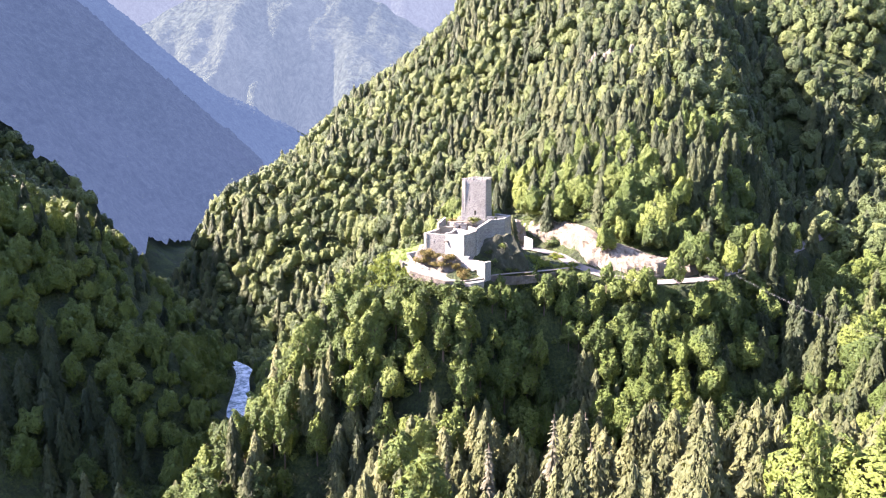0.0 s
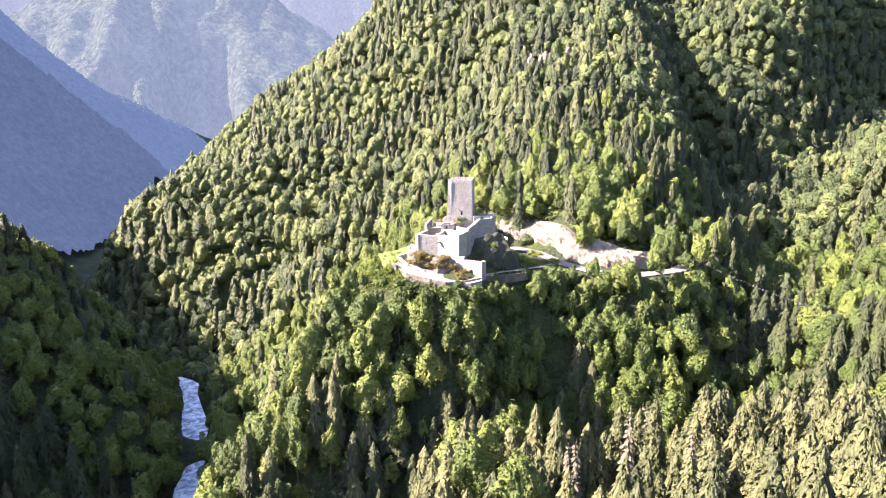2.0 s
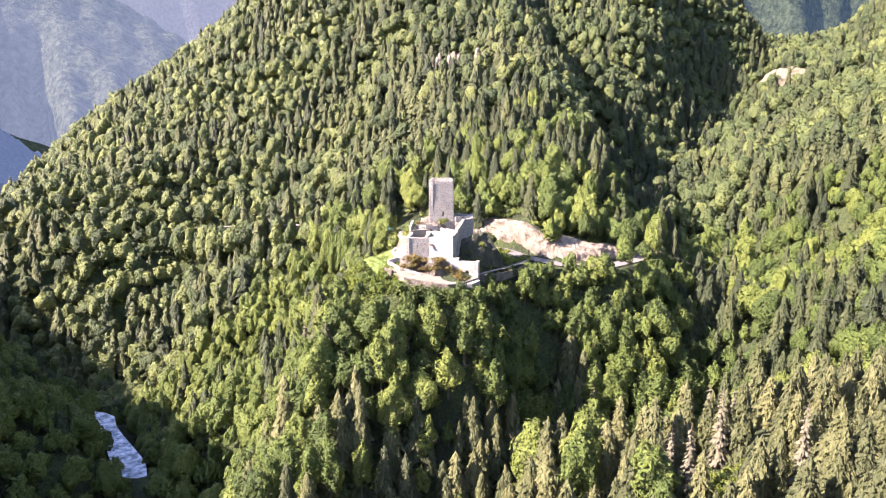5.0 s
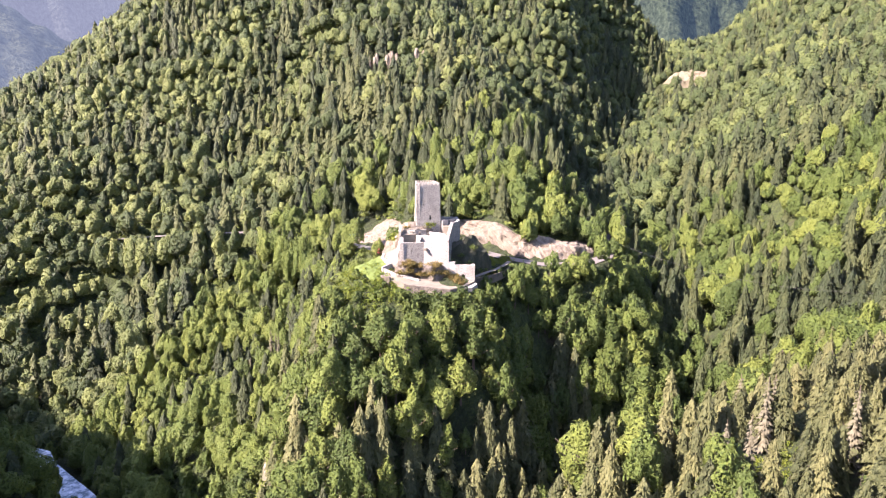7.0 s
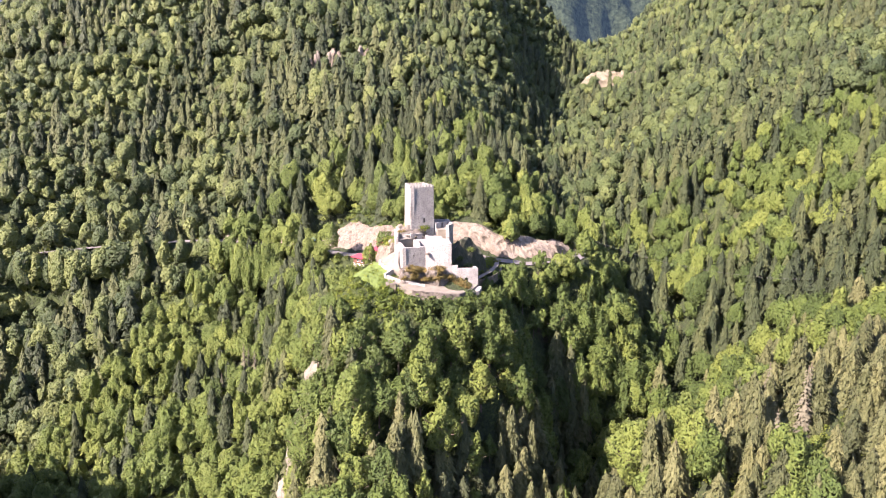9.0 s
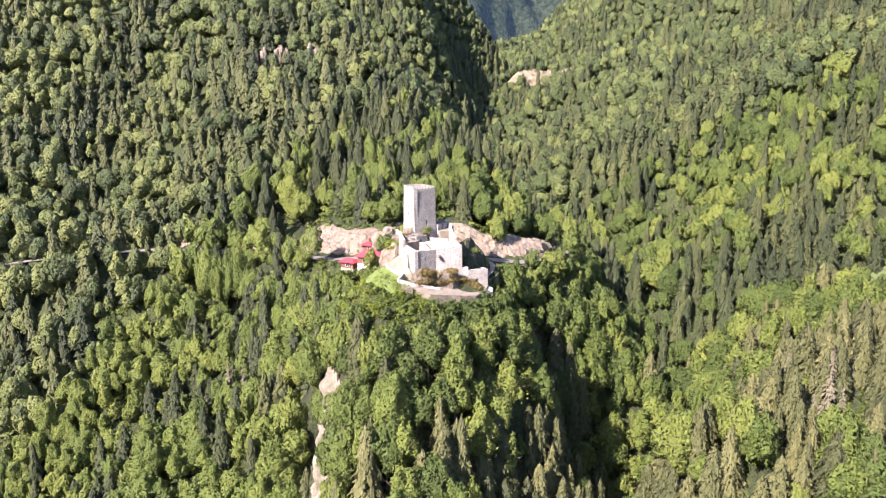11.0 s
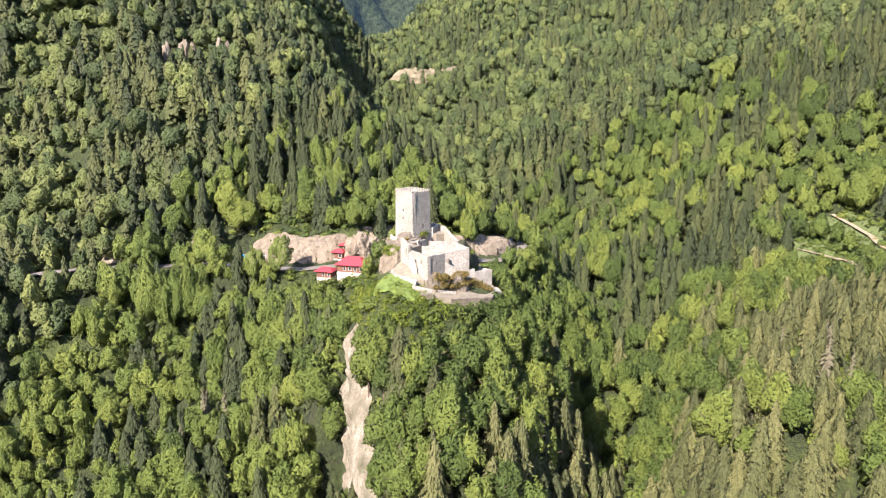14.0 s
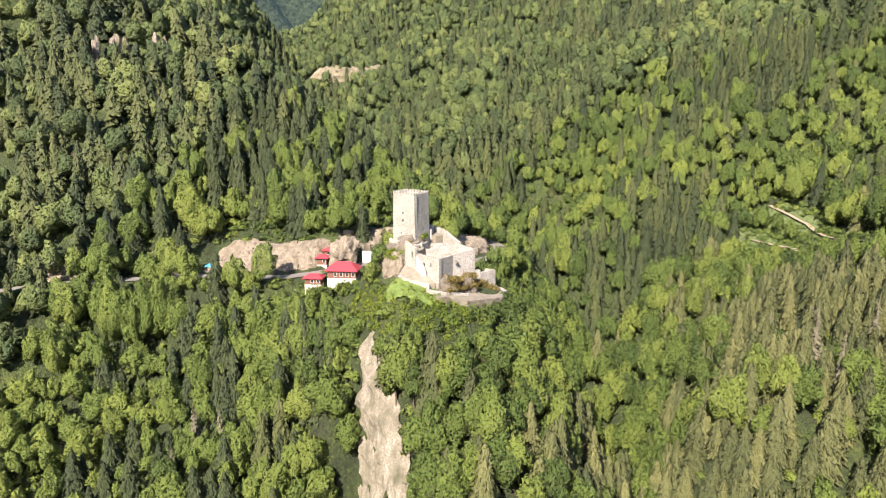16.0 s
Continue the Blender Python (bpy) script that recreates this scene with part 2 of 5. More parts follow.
# the streams, crests and ribs of the valley: x, y and height of the bare ground
RIVER = [(-330, -400, 2), (-230, -120, 5), (-165, 40, 8), (-112, 150, 11), (-86, 205, 14), (-87, 238, 15), (-92, 271, 16), (-104, 318, 17),
         (-122, 338, 18), (-158, 368, 20), (-194, 425, 22), (-222, 540, 27), (-224, 700, 38), (-225, 830, 46), (-260, 1000, 54), (-290, 1200, 60), (-280, 1500, 80)]
STREAM = [(-90, 85, 12), (-60, 104, 20), (-38, 122, 24), (-15, 142, 26), (20, 150, 29), (50, 153, 37), (80, 163, 51), (100, 185, 68), (122, 215, 82),
          (145, 245, 88), (175, 280, 92), (220, 325, 100), (300, 396, 125), (380, 452, 150), (440, 500, 172), (500, 520, 184), (552, 520, 190), (700, 640, 200), (1000, 850, 265), (1500, 1200, 330)]
NEAR_HILL_WEST = [(-108, 320, 19), (-122, 318, 36), (-138, 318, 56), (-150, 316, 78), (-169, 308, 97), (-200, 296, 118), (-270, 300, 178), (-360, 310, 250), (-520, 330, 375), (-900, 330, 600)]
WEST_FLANK = [(-104, 240, 42), (-129, 234, 58), (-160, 222, 88), (-250, 190, 162), (-400, 170, 255), (-900, 150, 500)]
WEST_COMBE = [(-226, 470, 32), (-256, 500, 74), (-320, 520, 148), (-440, 540, 258), (-620, 540, 400), (-900, 540, 600)]
SECOND_RIDGE = [(-236, 828, 50), (-288, 822, 106), (-368, 811, 181), (-483, 793, 296), (-644, 759, 430), (-920, 690, 660)]
SECOND_COMBE = [(-275, 1000, 68), (-330, 1000, 118), (-420, 1000, 200), (-560, 1000, 330), (-900, 1000, 600)]
THIRD_RIDGE = [(-310, 1253, 66), (-380, 1248, 146), (-486, 1229, 238), (-621, 1167, 352), (-920, 1092, 620)]
MOUNTAIN_CREST = [(62, 222, 107), (85, 238, 122), (98, 285, 142), (95, 335, 160), (92, 388, 178), (104, 450, 226), (120, 540, 285), (150, 650, 340), (200, 820, 400), (280, 1050, 430)]
WEST_RIBS = [[(5, 300, 80), (-14, 261, 66), (-45, 247, 44), (-66, 252, 34), (-77, 256, 28)], [(-5, 312, 70), (-36, 315, 46), (-62, 336, 36)], [(-54, 375, 53), (-59, 419, 68), (-93, 434, 80), (-148, 458, 66), (-166, 450, 42)], [(-88, 455, 98), (-118, 478, 92), (-141, 486, 90), (-168, 484, 74), (-192, 508, 54), (-204, 512, 36)], [(-128, 560, 104), (-158, 575, 90), (-184, 590, 66)],
             [(9, 356, 94), (4, 410, 101), (-14, 478, 128)], [(49, 290, 120), (28, 438, 132), (60, 448, 156)],
             [(-190, 690, 76), (-171, 707, 90), (-118, 760, 138), (-50, 790, 185), (42, 810, 268), (130, 800, 335)], [(-206, 850, 72), (-194, 855, 90), (-150, 868, 122), (-80, 880, 172)], [(-150, 980, 60), (0, 1100, 120), (150, 1150, 230)]]
GULLY = [(120, 240, 95), (150, 285, 97), (168, 320, 100), (180, 352, 108), (190, 385, 130), (197, 412, 158), (215, 470, 200), (245, 540, 240)]
MOUNTAIN_SHOULDER = [(116, 272, 128), (130, 295, 138), (150, 335, 150), (164, 370, 162), (178, 405, 178), (198, 450, 200), (225, 530, 242)]
EAST_SPUR = [(200, 345, 112), (208, 380, 148), (214, 415, 181), (244, 420, 184), (278, 432, 203), (330, 495, 250), (420, 560, 274), (490, 573, 275), (520, 552, 240)]
EAST_SLOPE = [[(128, 177, 82), (166, 193, 94), (194, 195, 114), (299, 258, 168), (439, 305, 213), (560, 350, 275), (800, 400, 420)],
              [(424, 388, 183), (430, 409, 184), (440, 450, 188)],
              [(305, 193, 180), (450, 190, 270), (800, 200, 520)], [(218, 273, 115), (244, 345, 118), (330, 368, 150), (417, 366, 182), (474, 400, 198), (530, 440, 224), (583, 440, 262), (680, 450, 322), (850, 500, 405)],
              [(111, 99, 91), (148, 134, 98), (216, 84, 156), (259, 137, 184), (272, 103, 188), (400, 100, 280), (700, 100, 500), (1100, 150, 700)],
              [(85, 121, 76), (91, 145, 64), (112, 152, 77)], [(88, 78, 100), (132, 82, 99)], [(120, 0, 140), (300, 0, 230), (500, -300, 400), (100, -150, 160)]]
NEAR_RIDGE = [(0, -60, 128), (5, 0, 122), (15, 50, 108), (25, 85, 90), (14, 105, 82), (5, 118, 78), (-6, 127, 71), (-20, 128, 52)]
NEAR_SIDES = [[(32, 107, 88), (60, 128, 66)], [(-30, 90, 62), (-55, 85, 34)], [(-60, 50, 60), (-60, 0, 70), (-70, -100, 70)]]
CASTLE_SPUR = [(14, 217, 114), (5, 207, 108), (0, 197, 102), (-6, 187, 98.5), (-13, 177, 82), (-20, 169, 74), (-32, 164, 65), (-47, 160, 60), (-60, 150, 50), (-62, 130, 47), (-78, 140, 26)]
SPUR_SIDES = [[(-8.6, 213, 105.8), (-9.4, 208, 105.2), (-9.4, 203.5, 104.2)], [(-12, 214, 104), (-20, 214, 101), (-26, 211, 95), (-46, 193, 70)], [(-18, 232, 74), (-35, 224, 52), (-54, 214, 36), (-66, 192, 30)], [(-4, 163, 66), (5, 166, 70), (11, 174, 78)],
              [(36, 188, 80), (29, 179, 56), (26, 168, 38), (20, 157, 31)], [(70, 190, 91), (62, 184, 82), (66, 175, 70), (70, 162, 56)], [(-16, 199, 102), (-11, 190.5, 100.5), (-2, 184, 99.2), (7, 183, 98.4), (14, 188, 99)], [(13, 202, 108.5), (19, 205, 107.5), (25, 211, 106), (31, 224, 101.5)], [(15, 194, 100.6), (28, 199, 100.6), (40, 208, 100)], [(16, 198, 104), (26, 204, 103.5)]]
ROAD = [(-60, 430, 82), (-20, 380, 90), (2, 350, 92.5), (10, 325, 94), (15, 300, 96), (14, 276, 97.5), (16, 262, 98), (20, 250, 99.5), (27, 241, 100.5), (34, 235, 101),
        (41, 225, 101), (45, 213, 100), (52, 203, 99), (66, 196, 98.5), (84, 202, 98), (112, 226, 97.5), (145, 257, 97.5), (165, 277, 99), (188, 300, 102)]
FAR_PINS = [(-2500, -2500, 500), (2500, -2500, 700), (2500, 2500, 900), (-2500, 2500, 300), (0, 2600, 100), (2500, 0, 900), (-2500, 0, 700), (0, -2500, 300),
            (-600, -500, 200), (330, 800, 480), (-300, 2000, 40), (1800, 1500, 420), (600, 1500, 560)]
CUT_TOPS = [[(12, 356, 101), (16, 340, 102)], [(42, 299, 107), (39, 277, 109), (31, 259, 110), (27, 248, 111)], [(44, 243, 112), (51, 227, 113), (61, 218, 110), (73, 213, 106), (86, 219, 104)]]
ROAD_PTS = along(ROAD, 3.0)

_knots = np.concatenate([along(RIVER, 60), along(STREAM, 40), along(NEAR_HILL_WEST, 60), along(WEST_FLANK, 60), along(WEST_COMBE, 90), along([(-214, 350, 84), (-230, 385, 82), (-262, 420, 92), (-310, 425, 124)], 60), along(SECOND_RIDGE, 80),
                         along(SECOND_COMBE, 120), along(THIRD_RIDGE, 90), along(MOUNTAIN_CREST, 60), along(GULLY, 40), along(MOUNTAIN_SHOULDER, 40), along(EAST_SPUR, 60), along(NEAR_RIDGE, 30),
                         along(CASTLE_SPUR, 15)] + [along(r, 40) for r in WEST_RIBS] + [along(r, 60) for r in EAST_SLOPE] + [along(r, 30) for r in NEAR_SIDES]
                        + [along(r, 18) for r in SPUR_SIDES + CUT_TOPS] + [np.array(FAR_PINS, dtype=float), along(ROAD[1:], 30) + np.array((0, 0, -0.5))])
_unit = 200.0


def _kernel(d2):
    return 0.5 * d2 * np.log(d2 + 1e-9)


def _spline():
    p, z = _knots[:, :2] / _unit, _knots[:, 2]
    n = len(p)
    d2 = ((p[:, None] - p[None]) ** 2).sum(-1)
    a = np.zeros((n + 3, n + 3))
    a[:n, :n] = _kernel(d2) + 2e-4 * np.eye(n)
    a[:n, n], a[:n, n + 1:] = 1, p
    a[n, :n], a[n + 1:, :n] = 1, p.T
    return p, np.linalg.lstsq(a, np.concatenate([z, np.zeros(3)]), rcond=None)[0]


_sites, _weights = _spline()


def waves(x, y, size, seed):
    """Smooth rolling noise about 0, made of a few dozen crossed sines."""
    r = np.random.RandomState(seed)
    out = np.zeros_like(x)
    for _ in range(14):
        a, k, ph = r.uniform(0, 2 * np.pi), r.uniform(0.6, 1.6) * 2 * np.pi / size, r.uniform(0, 2 * np.pi)
        out += np.sin((x * np.cos(a) + y * np.sin(a)) * k + ph)
    return out / 3.7


def road_gap(x, y):
    """Distance to the road's middle line and the road's height there."""
    d = np.full(x.shape, 1e9)
    z = np.zeros(x.shape)
    for px, py, pz in ROAD_PTS:
        e = (x - px) ** 2 + (y - py) ** 2
        near = e < d
        d[near], z[near] = e[near], pz
    return np.sqrt(d), z


def cliff_frame(x, y):
    """How far along the castle spur's cliff a place lies, and how far out from its brow."""
    return (x + 26) * -0.78 + (y - 213.5) * -0.626, (x + 26) * -0.626 + (y - 213.5) * 0.78


def cliff_brow(s):
    return 100.5 - 0.82 * np.maximum(s + 6, 0)


def ground(x, y):
    """Height of the bare ground."""
    x, y = np.asarray(x, dtype=float), np.asarray(y, dtype=float)
    out = np.empty(x.size)
    fx, fy = x.ravel() / _unit, y.ravel() / _unit
    n = len(_sites)
    for i in range(0, x.size, 20000):
        s = slice(i, i + 20000)
        d2 = (fx[s, None] - _sites[None, :, 0]) ** 2 + (fy[s, None] - _sites[None, :, 1]) ** 2
        out[s] = _kernel(d2) @ _weights[:n] + _weights[n] + _weights[n + 1] * fx[s] + _weights[n + 2] * fy[s]
    z = out.reshape(x.shape)
    reach = np.clip((np.hypot(x - 10, y - 205) - 30) / 120, 0, 1)
    z = z + reach * (waves(x, y, 55, 3) * 1.6 * np.clip((620 - np.hypot(x, y - 200)) / 200, 0, 1) + waves(x, y, 150, 4) * 3.0 + np.clip((np.hypot(x, y - 200) - 350) / 500, 0, 1) * waves(x, y, 260, 5) * 12)
    z = z - 3.0 * np.clip((np.hypot(x - 8, y - 206) - 26) / 25, 0, 1)
    # the sheer drop of the castle spur's north-west side
    s, n = cliff_frame(x, y)
    inside = np.clip((s + 9) / 5, 0, 1) * np.clip((44 - s) / 8, 0, 1) * np.clip((n + 2) / 1.5, 0, 1) * np.clip((34 - n) / 18, 0, 1)
    drop = np.minimum(z, np.maximum(cliff_brow(s) - 14 * (n + 0.5), 40 + 0.1 * s))
    z = z + (drop - z) * inside
    d, rz = road_gap(x, y)
    t = np.clip((d - 4.0) / 4.0, 0, 1)
    t = t * t * (3 - 2 * t)
    return rz * (1 - t) + z * t - 0.25 * (1 - t)


def axis(lo, hi, a, b, step, grow):
    """Grid lines: even between a and b, wider and wider beyond."""
    mid = list(np.arange(a, b + 0.1, step))
    left, right, s = [a], [b], step
    while left[-1] > lo:
        s *= grow
        left.append(left[-1] - s)
    s = step
    while right[-1] < hi:
        s *= grow
        right.append(right[-1] + s)
    return np.array(left[:0:-1] + mid + right[1:])


def build_ground():
    gx, gy = axis(-3000, 3000, -95, 150, 2.5, 1.045), axis(-2600, 3400, 95, 320, 2.5, 1.045)
    xx, yy = np.meshgrid(gx, gy)
    zz = ground(xx, yy)
    verts = np.stack([xx.ravel(), yy.ravel(), zz.ravel()], 1)
    w, h = len(gx), len(gy)
    i = (np.arange(h - 1)[:, None] * w + np.arange(w - 1)[None]).ravel()
    faces = np.stack([i, i + 1, i + w + 1, i + w], 1)
    tagged(new("ground", mesh_arrays("ground", verts, faces, [M_GROUND], True)), "steep forest floor of soil, moss and undergrowth", "ground", kind="structure")


build_ground()


def ribbon(name, line, width, mat, lift, step=3.0, ragged=0.0, onto=True):
    """A strip of road or water laid along a line."""
    p = along(line, step)
    d = np.gradient(p[:, :2], axis=0)
    d /= np.linalg.norm(d, axis=1)[:, None]
    side = np.stack([d[:, 1], -d[:, 0]], 1)
    w = width / 2 * (1 + ragged * waves(p[:, 0], p[:, 1], 30, 8))
    across = np.linspace(-1, 1, 5)
    v = np.concatenate([np.concatenate([p[:, :2] + side * (w * k)[:, None], (p[:, 2] + lift)[:, None]], 1) for k in across])
    n = len(p)
    i = np.concatenate([np.arange(n - 1) + n * k for k in range(4)])
    return new(name, mesh_arrays(name, v, np.stack([i, i + n, i + n + 1, i + 1], 1), [mat], True))
# ---- building helpers ----
def part(name, bm, mat, parent=None, label="", smooth=False):
    """Links a bmesh as one mesh object, under a thing or a part."""
    me = bpy.data.meshes.new(name)
    bmesh.ops.recalc_face_normals(bm, faces=bm.faces)
    for f in bm.faces:
        f.smooth = smooth
    bm.to_mesh(me)
    bm.free()
    me.materials.append(mat)
    ob = new(name, me)
    ob.parent = parent
    return tagged(ob, label)


def thing(name, label, category, group="", at=(0, 0, 0), turn=0.0):
    ob = tagged(new(name), label, category, group)
    ob.matrix_basis = pose(*at, 0, 0, turn)
    return ob


def prism(poly, z0, z1, bm=None):
    """An upright block over a plan polygon; z1 may be one height or one per corner."""
    bm = bm or bmesh.new()
    tops = z1 if isinstance(z1, (list, tuple)) else [z1] * len(poly)
    lo = [bm.verts.new((x, y, z0)) for x, y in poly]
    hi = [bm.verts.new((x, y, z)) for (x, y), z in zip(poly, tops)]
    n = len(poly)
    for i in range(n):
        bm.faces.new((lo[i], lo[(i + 1) % n], hi[(i + 1) % n], hi[i]))
    bmesh.ops.triangulate(bm, faces=[bm.faces.new(hi), bm.faces.new(lo[::-1])])
    return bm


def box(x0, x1, y0, y1, z0, z1, bm=None, bevel=0.0):
    b = prism([(x0, y0), (x1, y0), (x1, y1), (x0, y1)], z0, z1)
    if bevel:
        bmesh.ops.bevel(b, geom=list(b.edges), offset=bevel, segments=1, affect="EDGES")
    if bm is None:
        return b
    me = bpy.data.meshes.new("tmp")
    b.to_mesh(me)
    b.free()
    bm.from_mesh(me)
    bpy.data.meshes.remove(me)
    return bm


def masonry(bm, p, q, foot, top, thick, holes=(), rag=0.0, batter=0.0, seed=1):
    """A stone wall from p to q (its outer face on the right hand), with real openings (u0, u1, z0, z1) and a ragged crown.
    top: one height, or two, for its ends. batter: how far the face leans in per metre of height."""
    r = random.Random(seed)
    p, q = Vector(p), Vector(q)
    d = q - p
    length = d.length
    d.normalize()
    inward = Vector((-d.y, d.x))
    t0, t1 = top if isinstance(top, tuple) else (top, top)
    us = {0.0, length}
    k = max(1, int(length / 1.1))
    us |= {length * i / k for i in range(1, k)}
    for a, b, _, _ in holes:
        us = {u for u in us if u <= a - 0.25 or u >= b + 0.25 or u in (0.0, length)} | {a, b}
    us = sorted(us)
    zs = sorted({foot} | {z for h in holes for z in h[2:]})
    m, n = len(us), len(zs) + 1
    front, back = {}, {}
    for i, u in enumerate(us):
        end = 1 if i in (0, m - 1) else 0
        crown = t0 + (t1 - t0) * u / length + (r.uniform(-rag, rag * 0.4) if not end else 0)
        for j in range(n):
            z = zs[j] if j < n - 1 else crown
            lean = batter * (max(t0, t1) - z)
            jit = r.uniform(-0.012, 0.012)
            f = p + d * u - inward * (lean + jit)
            g = p + d * u + inward * thick
            front[i, j] = bm.verts.new((f.x, f.y, z))
            back[i, j] = bm.verts.new((g.x, g.y, z))

    def solid(i, j):
        if not (0 <= i < m - 1 and 0 <= j < n - 1):
            return False
        u, z = (us[i] + us[i + 1]) / 2, zs[j] + 0.01
        return not any(a < u < b and c <= z < e for a, b, c, e in holes)

    for i in range(m - 1):
        for j in range(n - 1):
            if not solid(i, j):
                continue
            bm.faces.new((front[i, j], front[i + 1, j], front[i + 1, j + 1], front[i, j + 1]))
            bm.faces.new((back[i, j], back[i, j + 1], back[i + 1, j + 1], back[i + 1, j]))
            for di, dj, a, b in ((-1, 0, (i, j), (i, j + 1)), (1, 0, (i + 1, j), (i + 1, j + 1)), (0, -1, (i, j), (i + 1, j)), (0, 1, (i, j + 1), (i + 1, j + 1))):
                if not solid(i + di, j + dj):
                    bm.faces.new((front[a], front[b], back[b], back[a]))
    return bm


def crag(name, at, size, seed, mat, parent=None, label="", rough=0.22, level=4):
    """A weathered rock: a ball broken by layered noise."""
    bm = bmesh.new()
    bmesh.ops.create_icosphere(bm, subdivisions=level, radius=1)
    off = Vector((seed * 7.3, seed * 3.1, seed * 1.7))
    for v in bm.verts:
        c = v.co.copy()
        k = 1 + rough * (noise.noise(c * 1.3 + off) * 1.3 + noise.noise(c * 3.1 + off) * 0.7 + abs(noise.noise(c * 6.5 + off)) * 0.5)
        v.co = Vector((c.x * size[0] * k + at[0], c.y * size[1] * k + at[1], c.z * size[2] * k + at[2]))
    return part(name, bm, mat, parent, label)


def rock_face(name, tops, feet, mat, label, category, seed, bulge=0.8, step=1.0, rows=14, proud=0.9):
    """A bare rock face on the slope between a line along its brow and one along its foot (plan points)."""
    a, b = np.array(tops, dtype=float), np.array(feet, dtype=float)
    n = max(8, int(np.linalg.norm(np.diff(a, axis=0), axis=1).sum() / step))
    s = np.linspace(0, 1, n)
    ka, kb = np.linspace(0, 1, len(a)), np.linspace(0, 1, len(b))
    top = np.stack([np.interp(s, ka, a[:, i]) for i in range(2)], 1)
    foot = np.stack([np.interp(s, kb, b[:, i]) for i in range(2)], 1)
    out = foot - top
    out /= np.maximum(np.linalg.norm(out, axis=1), 1e-6)[:, None]
    t = np.linspace(0, 1, rows)
    wander = np.array([noise.noise(Vector((u * n * step * 0.14, seed, 0))) for u in s])
    start = 0.16 * wander + 0.05
    frac = start[None] + (1 - start[None]) * t[:, None]
    px = top[None, :, 0] + (foot - top)[None, :, 0] * frac
    py = top[None, :, 1] + (foot - top)[None, :, 1] * frac
    pz = ground(px, py)
    verts = np.zeros((rows, n, 3))
    for j in range(rows):
        edge = min(1.0, 6 * t[j], 5 * (1 - t[j]) + 0.2)
        for i in range(n):
            side = min(1.0, 8 * s[i], 8 * (1 - s[i]))
            w = Vector((px[j, i] * 0.16 + seed, py[j, i] * 0.16, pz[j, i] * 0.20))
            e = (proud + bulge * (noise.noise(w) * 1.5 + noise.noise(w * 2.7) * 0.8 + abs(noise.noise(w * 6.0)) * 0.8 + abs(noise.noise(Vector((w.x * 14, w.y * 14, w.z * 3)))) * 0.9)) * edge * side - 0.9 * (1 - edge * side)
            verts[j, i] = px[j, i] + out[i, 0] * e, py[j, i] + out[i, 1] * e, pz[j, i] + 0.5 * e
    i = (np.arange(rows - 1)[:, None] * n + np.arange(n - 1)[None]).ravel()
    me = mesh_arrays(name, verts.reshape(-1, 3), np.stack([i, i + 1, i + n + 1, i + n], 1), [mat], False)
    return tagged(new(name, me), label, category)


# ---- the castle ----
castle = thing("castle", "ruined pale stone castle with a square keep on a rocky spur", "castle")
KEEP = [(6.3, 212.4), (13.9, 210.3), (16.2, 217.7), (10.6, 220.3)]
KEEP_TOP = 128.7
bm = bmesh.new()
masonry(bm, KEEP[0], KEEP[1], 108, KEEP_TOP, 1.1, [(4.2, 4.8, 117.6, 119.0), (2.3, 2.55, 122.2, 122.8)], 0.05, 0.022, 3)
masonry(bm, KEEP[1], KEEP[2], 108, KEEP_TOP, 1.1, [(3.6, 3.9, 121, 122)], 0.05, 0.022, 4)
masonry(bm, KEEP[2], KEEP[3], 108, KEEP_TOP, 1.1, [(3.6, 3.9, 121, 122)], 0.05, 0.022, 5)
masonry(bm, KEEP[3], KEEP[0], 108, KEEP_TOP, 1.1, [(3.7, 4.1, 125.6, 126.2), (4.2, 4.6, 122.7, 123.5), (4.1, 4.6, 120.4, 121.2), (3.4, 3.9, 116.6, 117.3)], 0.05, 0.022, 6)
inner = [Vector(c).lerp(Vector((12.1, 215.2)), 0.12) for c in KEEP]
prism([tuple(c) for c in inner], 125.9, 126.3, bm)
keep = part("keep", bm, M_STONE, castle, "square battlemented stone tower with slit windows")
mb = bmesh.new()
box(-0.29, 0.29, 0.0, 0.55, -0.1, 0.62, mb, 0.04)
merlon = None
for side in range(4):
    a, b = Vector(KEEP[side]), Vector(KEEP[(side + 1) % 4])
    count = 8
    for i in range(count):
        at = a.lerp(b, (i + 0.5 * (i + 0.5) / count + 0.12) / count)
        turn = math.degrees(math.atan2(b.y - a.y, b.x - a.x))
        if merlon is None:
            merlon = part("merlon", mb, M_STONE, keep)
            ob = merlon
        else:
            ob = new("merlon", merlon.data)
            ob.parent = keep
        ob.matrix_basis = pose(at.x, at.y, KEEP_TOP, 0, 0, turn)

# the hall in front of the keep, roofless, with a flat inner floor
HALL = [(-6.1, 201.5), (0.8, 199.3), (6.4, 194.1), (10.3, 199.6), (4.0, 208.3), (-1.8, 209.0)]
bm = bmesh.new()
masonry(bm, HALL[0], HALL[1], 101, (113.3, 113.0), 1.0, [(3.4, 3.7, 110.4, 111.0)], 0.15, 0.0, 11)
masonry(bm, HALL[5], HALL[0], 101, (113.4, 113.3), 1.0, [(2.0, 3.1, 109.2, 111.2), (5.2, 5.7, 110.6, 111.5)], 0.2, 0.0, 12)
part("hall_wall", bm, M_STONE, castle, "grey rubble wall of the hall")
bm = bmesh.new()
masonry(bm, HALL[1], HALL[2], 101, (113.2, 114.0), 1.0, [], 0.12, 0.012, 13)
masonry(bm, HALL[2], HALL[3], 101, (114.0, 114.2), 1.0, [], 0.12, 0.0, 14)
